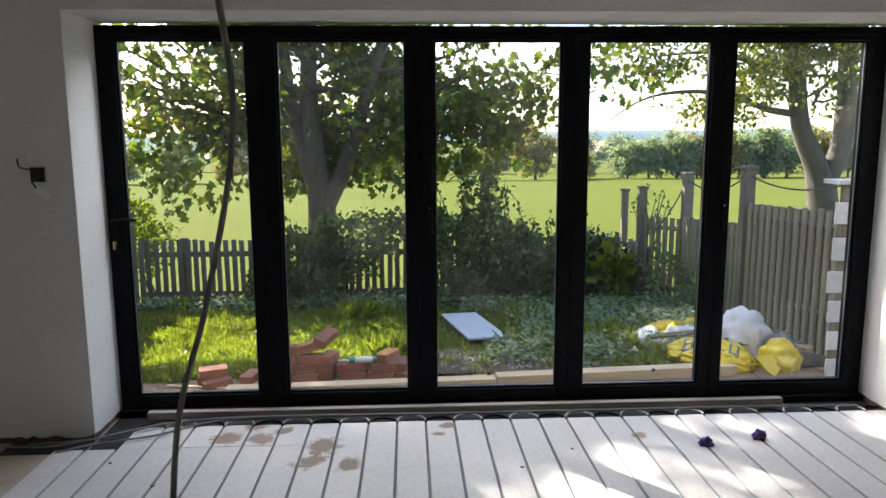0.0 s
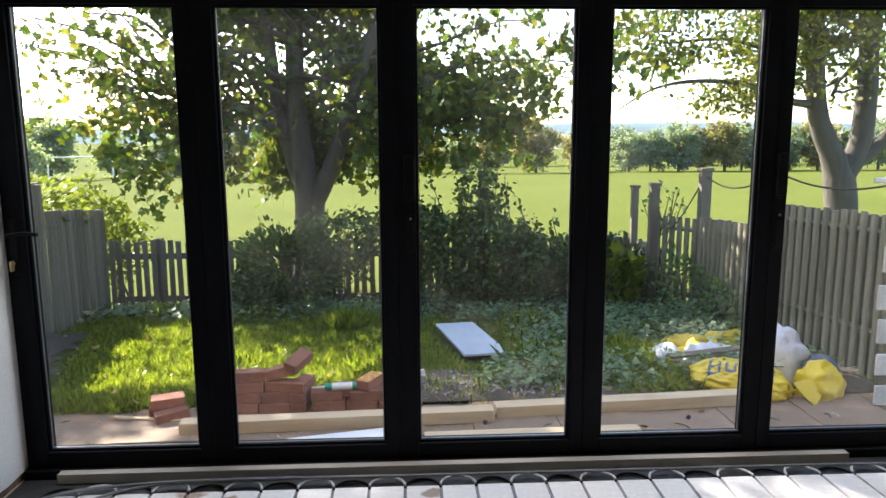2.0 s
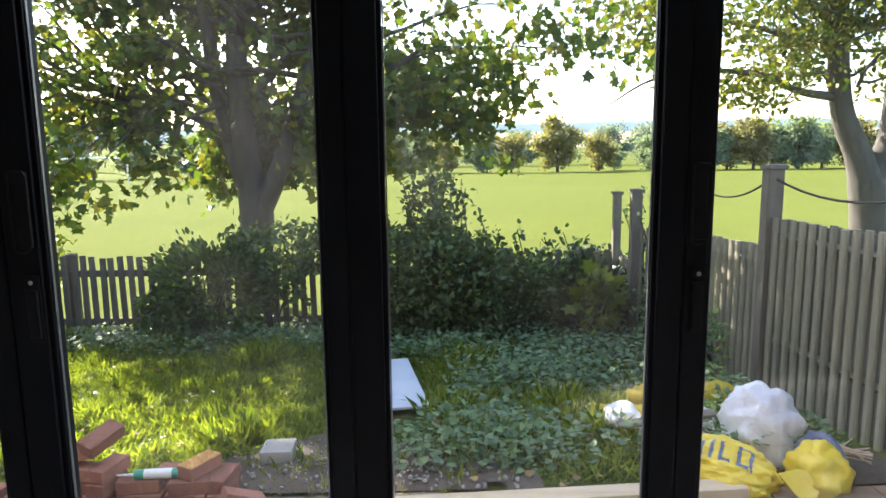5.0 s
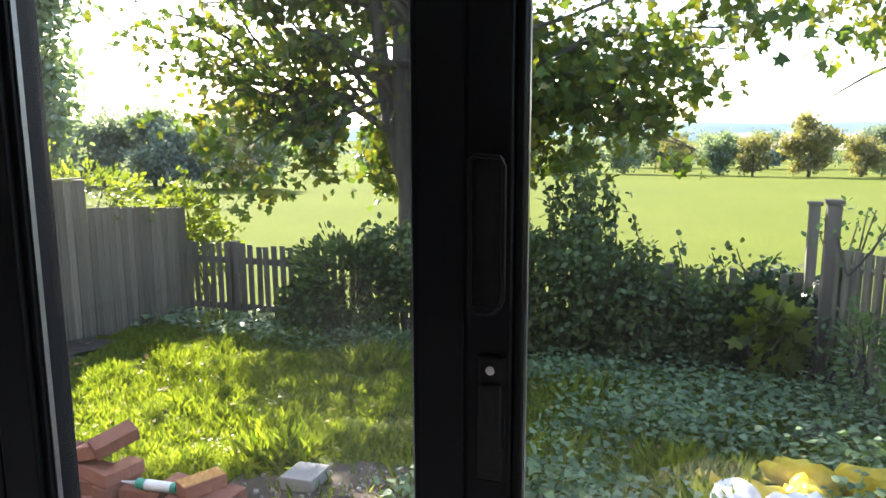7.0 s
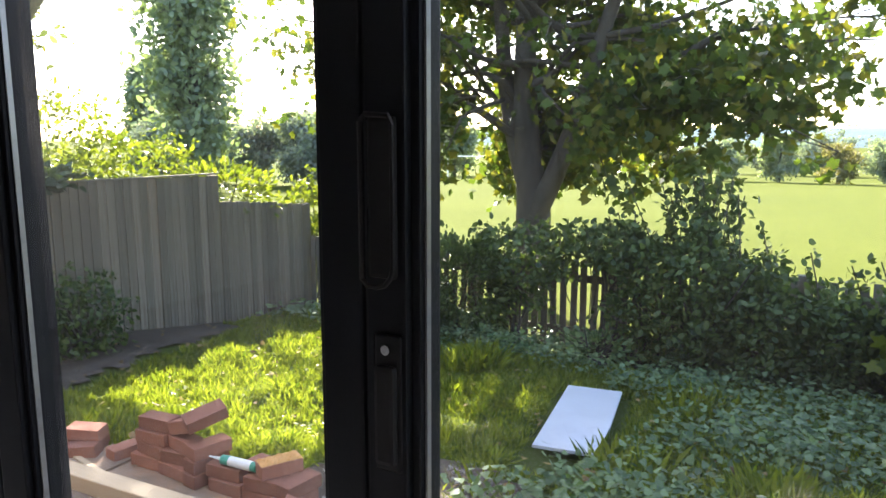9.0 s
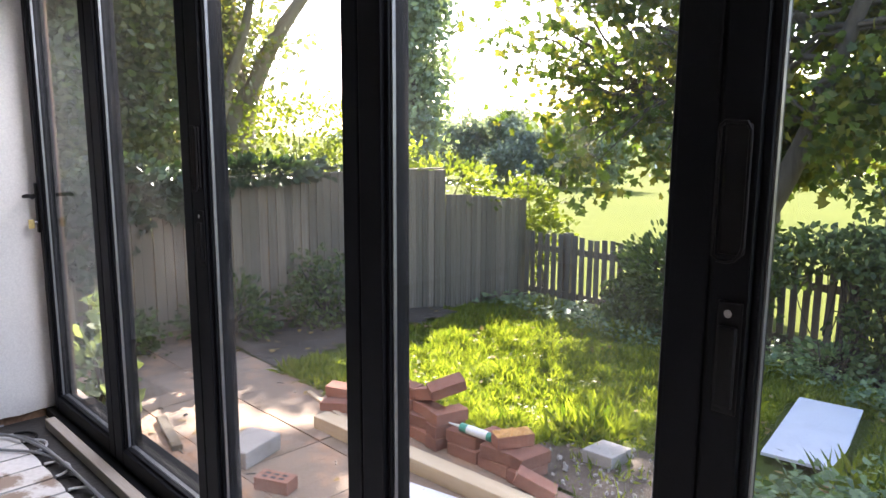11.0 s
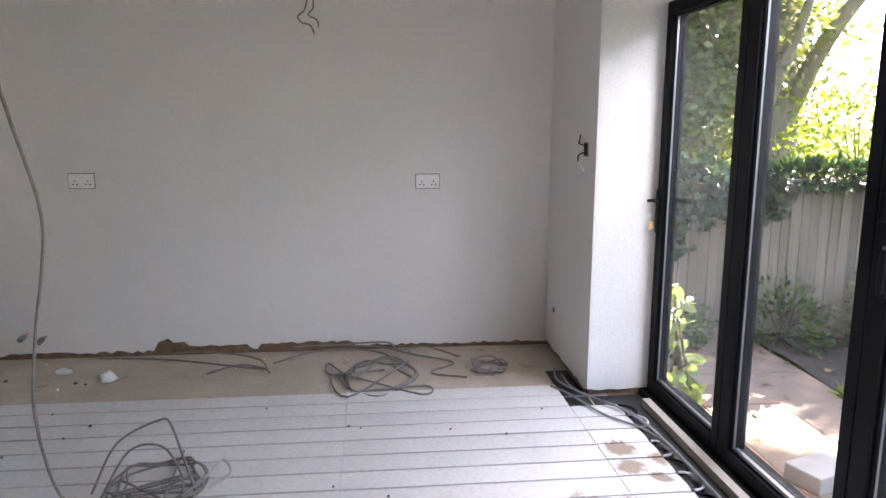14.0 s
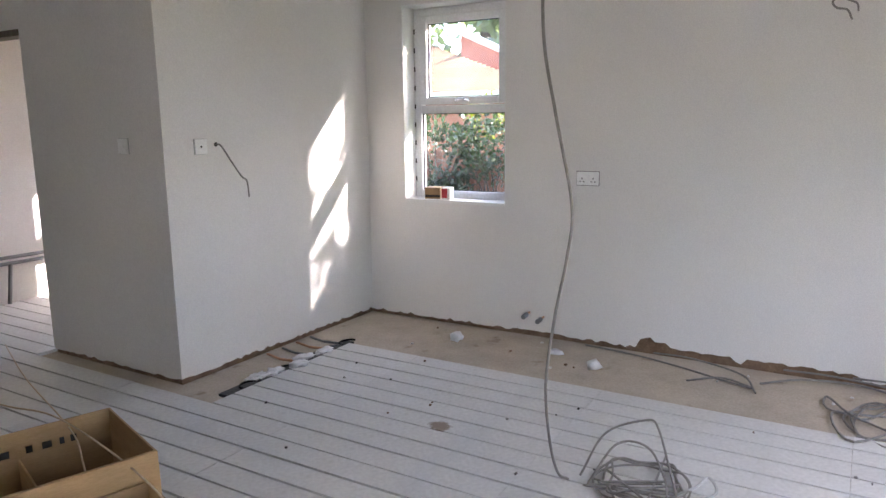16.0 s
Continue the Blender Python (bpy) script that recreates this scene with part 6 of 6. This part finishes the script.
bush("ivy", [((-4.0, 6.2, 0.97), (0.18, 0.9, 0.12), 1.3), ((-3.95, 4.9, 0.85), (0.16, 0.7, 0.28), 1.6), ((-3.93, 4.5, 0.5), (0.1, 0.45, 0.35), 1.0), ((-3.95, 5.5, 0.76), (0.1, 0.4, 0.22), 0.8)], LEAF_IVY, 0.075, "dark ivy spilling over the top of the board fence", 35, 900, "ivy", stems=False, category="ivy")
bush("pale_plant", [((-2.62, 4.22, -0.2), (0.16, 0.16, 0.24), 0.25), ((-2.7, 4.3, 0.1), (0.1, 0.1, 0.22), 0.12), ((-2.5, 4.2, -0.36), (0.26, 0.18, 0.1), 0.3)], LEAF_PALE, 0.1, "pale green leafy plant by the house wall", 36, 420)
bush("climbing_weeds", [((3.35, 9.0, -0.4), (0.15, 0.6, 0.45), 1.0), ((3.45, 8.2, -0.45), (0.14, 0.5, 0.35), 0.7), ((3.2, 9.5, -0.5), (0.3, 0.3, 0.4), 0.6), ((3.3, 9.5, 0.55), (0.3, 0.25, 0.3), 0.12)], LEAF_NETTLE, 0.06, "straggling climbing weeds on the slatted fence", 37, 700)
bush("leafy_weed", [((2.75, 9.3, -0.4), (0.2, 0.2, 0.32), 0.22), ((2.7, 9.25, -0.15), (0.12, 0.12, 0.2), 0.1)], LEAF_LIME, 0.15, "tall bright leafy weed in the corner", 38, 420, "lobed")
bush("low_shrub", [((0.2, 9.5, -0.7), (0.3, 0.25, 0.22), 0.6)], LEAF_NETTLE, 0.07, "small green shrub in front of the fence", 39, 600)
tagged(link_mesh("yellow_flower", cyl((3.24, 9.5, 0.28), (3.25, 9.46, 0.29), 0.045, 10), BAG_YELLOW), "single yellow flower on the fence", "flower").location = (0, 0, 0)

# ---- far trees along the field ----
far_rg = random.Random(12)


def far_tree(x, y, hgt, w, mat, seed, label, n=18):
    g = land(x, y)
    c = (x, y, g + hgt * 0.5)
    return tree("field_tree", [[((x, y, g - 0.2), hgt * 0.03), ((x, y, g + hgt * 0.35), hgt * 0.024), ((x, y, g + hgt * 0.8), hgt * 0.008)]], bough_ball(c, (w, w, hgt * 0.47), n), mat, hgt * 0.05, BARK, label, seed, "ivy", 14, hgt * 0.06, 0.1)


WOODS = (                                             # (x, y, height, half width, leaf, words)
    (20.6, 87, 4.6, 1.7, "gold"), (23.2, 90, 3.2, 1.6, "far"), (27.2, 87, 5.0, 2.0, "far"), (30.2, 88, 5.4, 2.1, "far"), (33.4, 87, 6.2, 2.4, "far"),
    (36.4, 88, 6.0, 2.2, "gold"), (39.2, 87, 6.2, 2.2, "gold"), (41.8, 88, 5.8, 2.2, "far"), (44.6, 87, 6.4, 2.4, "far"), (48.0, 88, 6.0, 2.4, "far"),
    (51.6, 88, 6.6, 2.6, "gold"), (55.4, 87, 6.0, 2.6, "far"), (59.5, 88, 6.4, 2.8, "far"), (64.0, 88, 6.2, 2.8, "gold"), (69.0, 90, 6.6, 3.0, "far"),
    (74.0, 90, 6.0, 3.0, "far"), (15.3, 85, 6.6, 2.5, "gold"), (9.8, 84, 4.6, 1.7, "gold"), (6.6, 86, 5.0, 1.9, "far"), (2.0, 86, 4.6, 2.0, "gold"), (-3.5, 87, 5.4, 2.4, "far"),
    (-9.0, 86, 4.4, 2.2, "far"), (-14.5, 84, 5.6, 2.6, "far"), (-20.0, 82, 4.6, 2.4, "gold"), (-25.5, 80, 5.6, 2.6, "far"), (-31.0, 78, 5.0, 2.4, "far"), (-36.0, 74, 6.4, 2.8, "far"), (-41.0, 70, 4.8, 2.4, "gold"))
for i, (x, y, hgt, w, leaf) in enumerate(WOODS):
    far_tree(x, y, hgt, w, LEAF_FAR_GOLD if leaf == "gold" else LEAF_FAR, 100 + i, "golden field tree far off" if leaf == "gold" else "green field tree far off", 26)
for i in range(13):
    far_tree(-14 + 7.5 * i, 128 + far_rg.uniform(-4, 4), far_rg.uniform(6.0, 7.6), far_rg.uniform(3.6, 4.8), LEAF_HAZE_TINT, 150 + i, "far woodland tree with the blue of haze in its leaf colour", 24)
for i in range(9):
    far_tree(-21.5 - 2.6 * i, 38.5 + far_rg.uniform(-1, 1.5), far_rg.uniform(3.9, 5.0), far_rg.uniform(1.8, 2.3), LEAF_HAZE_TINT if i % 3 else LEAF_FAR, 180 + i, "tree at the edge of the field, haze put into its leaf colour", 34)
goal = thing("goal_frame", (-27.0, 61.0, land(-27, 61)), 25, "white goal frame standing on the field", "goal")
part("post", cyl((-2.4, 0, 0), (-2.4, 0, 2.2), 0.06, 8), WHITE, goal)
part("post", cyl((2.4, 0, 0), (2.4, 0, 2.2), 0.06, 8), WHITE, goal)
part("crossbar", cyl((-2.46, 0, 2.2), (2.46, 0, 2.2), 0.06, 8), WHITE, goal)


def ridge(name, y0, height, mat, label, seed, x0=-900, x1=900, base=-12, depth=150):
    b_ = bmesh.new()
    n, rows = 90, []
    for j, (dy, f) in enumerate(((0, 0.0), (depth * 0.4, 0.8), (depth, 1.0), (depth * 2, 0.4))):
        rows.append([b_.verts.new((x0 + (x1 - x0) * i / n, y0 + dy, base + (height - base) * f * (0.8 + 0.2 * noise.noise(Vector((i * 0.13 + seed, j * 0.2, seed))) + 0.05 * noise.noise(Vector((i * 1.9, j, seed)))))) for i in range(n + 1)])
    for p, q in zip(rows, rows[1:]):
        for i in range(n):
            b_.faces.new((p[i], p[i + 1], q[i + 1], q[i]))
    tagged(link_mesh(name, b_, mat, smooth=True), label, "hills", kind="structure")


ridge("backdrop_fields", 260, 4.0, STUBBLE, "pale harvested fields on a low rise", 3, 20, 500)
ridge("backdrop_hills", 620, 16, HILL, "wooded hills on the horizon, coloured with the blue of haze", 5)

# ---- seen through the side window ----
nf = thing("neighbour_fence", label="red-brown boarded fence outside the side window", category="fence")
nb = alike("board", box(-0.01, 0.01, -0.072, 0.072, 0, 1, 0.003), RED_FENCE)
y = -6.0
while y < 1.5:
    place("board", nb, nf, Matrix.LocRotScale((-5.6 + fb.uniform(0, 0.01), y, -0.5), Euler((0, 0, 0)), (1, 1, 1.62 + fb.uniform(-0.02, 0.02))))
    y += 0.15
part("rail", box(-5.66, -5.612, -6.1, 1.6, 0.6, 0.68), RED_FENCE, nf)
bush("overhanging_bush", [((-5.4, -2.5, 1.05), (0.35, 0.75, 0.45), 1.5), ((-5.35, -1.7, 1.2), (0.35, 0.6, 0.38), 1.2), ((-5.35, -3.0, 0.6), (0.25, 0.4, 0.6), 1.0), ((-5.3, -2.3, 0.45), (0.2, 0.35, 0.5), 0.8)], LEAF_IVY, 0.07, "dark bush hanging over the fence outside", 41, 1000)
house = thing("neighbour_house", (-15.0, -6.5, -0.5), 8, "neighbouring house with a pale tiled roof and red brick gable", "house")
part("wall", box(-3.5, 0, -9, 1.1, 0, 2.65), WALL_BRICK, house)
roof = bmesh.new()
pts = [(0.3, -9.3, 2.7), (0.3, 1.4, 2.7), (-3.6, -3.4, 4.3), (-3.6, -9.3, 4.3)]
a = [roof.verts.new(p) for p in pts]
b = [roof.verts.new((p[0] - 0.05, p[1], p[2] - 0.15)) for p in pts]
roof.faces.new(a), roof.faces.new(list(reversed(b)))
for i in range(4):
    roof.faces.new((a[i], b[i], b[(i + 1) % 4], a[(i + 1) % 4]))
roof = part("roof", roof, ROOF_TILE, house)
for i in range(26):
    f = i / 26
    course = part("tile_course", box(-0.17, 0.0, -9.3, 1.4 - 4.8 * f, 0, 0.035, 0.006), ROOF_TILE, roof)
    course.matrix_basis = pose(0.3 - 3.9 * f, 0, 2.7 + 1.6 * f + 0.01, 0, 22.3, 0)
part("gutter", tube([(0.36, -9.3, 2.66), (0.36, -3.0, 2.66), (0.36, 1.4, 2.66)], 0.06, 8), WHITE, house, "white eaves gutter")
part("gable", slab([(-2.5, 0.0), (1.9, 0.0), (1.9, 2.75), (-2.5, 4.77)], "x", -4.0, -0.4), WALL_BRICK, house, "red brick gable")
part("verge", tube([(-3.95, -2.7, 4.88), (-3.95, -0.4, 3.82), (-3.95, 2.0, 2.72)], 0.11, 4), WHITE, house, "white verge board")
part("verge_end", box(-4.15, -3.85, -2.85, -2.4, 4.72, 5.0, 0.01), WHITE, house, "white verge end box")
far_tree(-26, -4, 11, 4, LEAF_FAR, 300, "tree behind the neighbouring house")
far_tree(-25, -12, 10, 4, LEAF_FAR, 301, "tree behind the neighbouring house")
bush("roof_side_bush", [((-10.5, -4.4, 1.55), (0.35, 0.35, 0.4), 0.6)], LEAF_LIME, 0.08, "bright bush in front of the neighbouring roof", 42, 500)
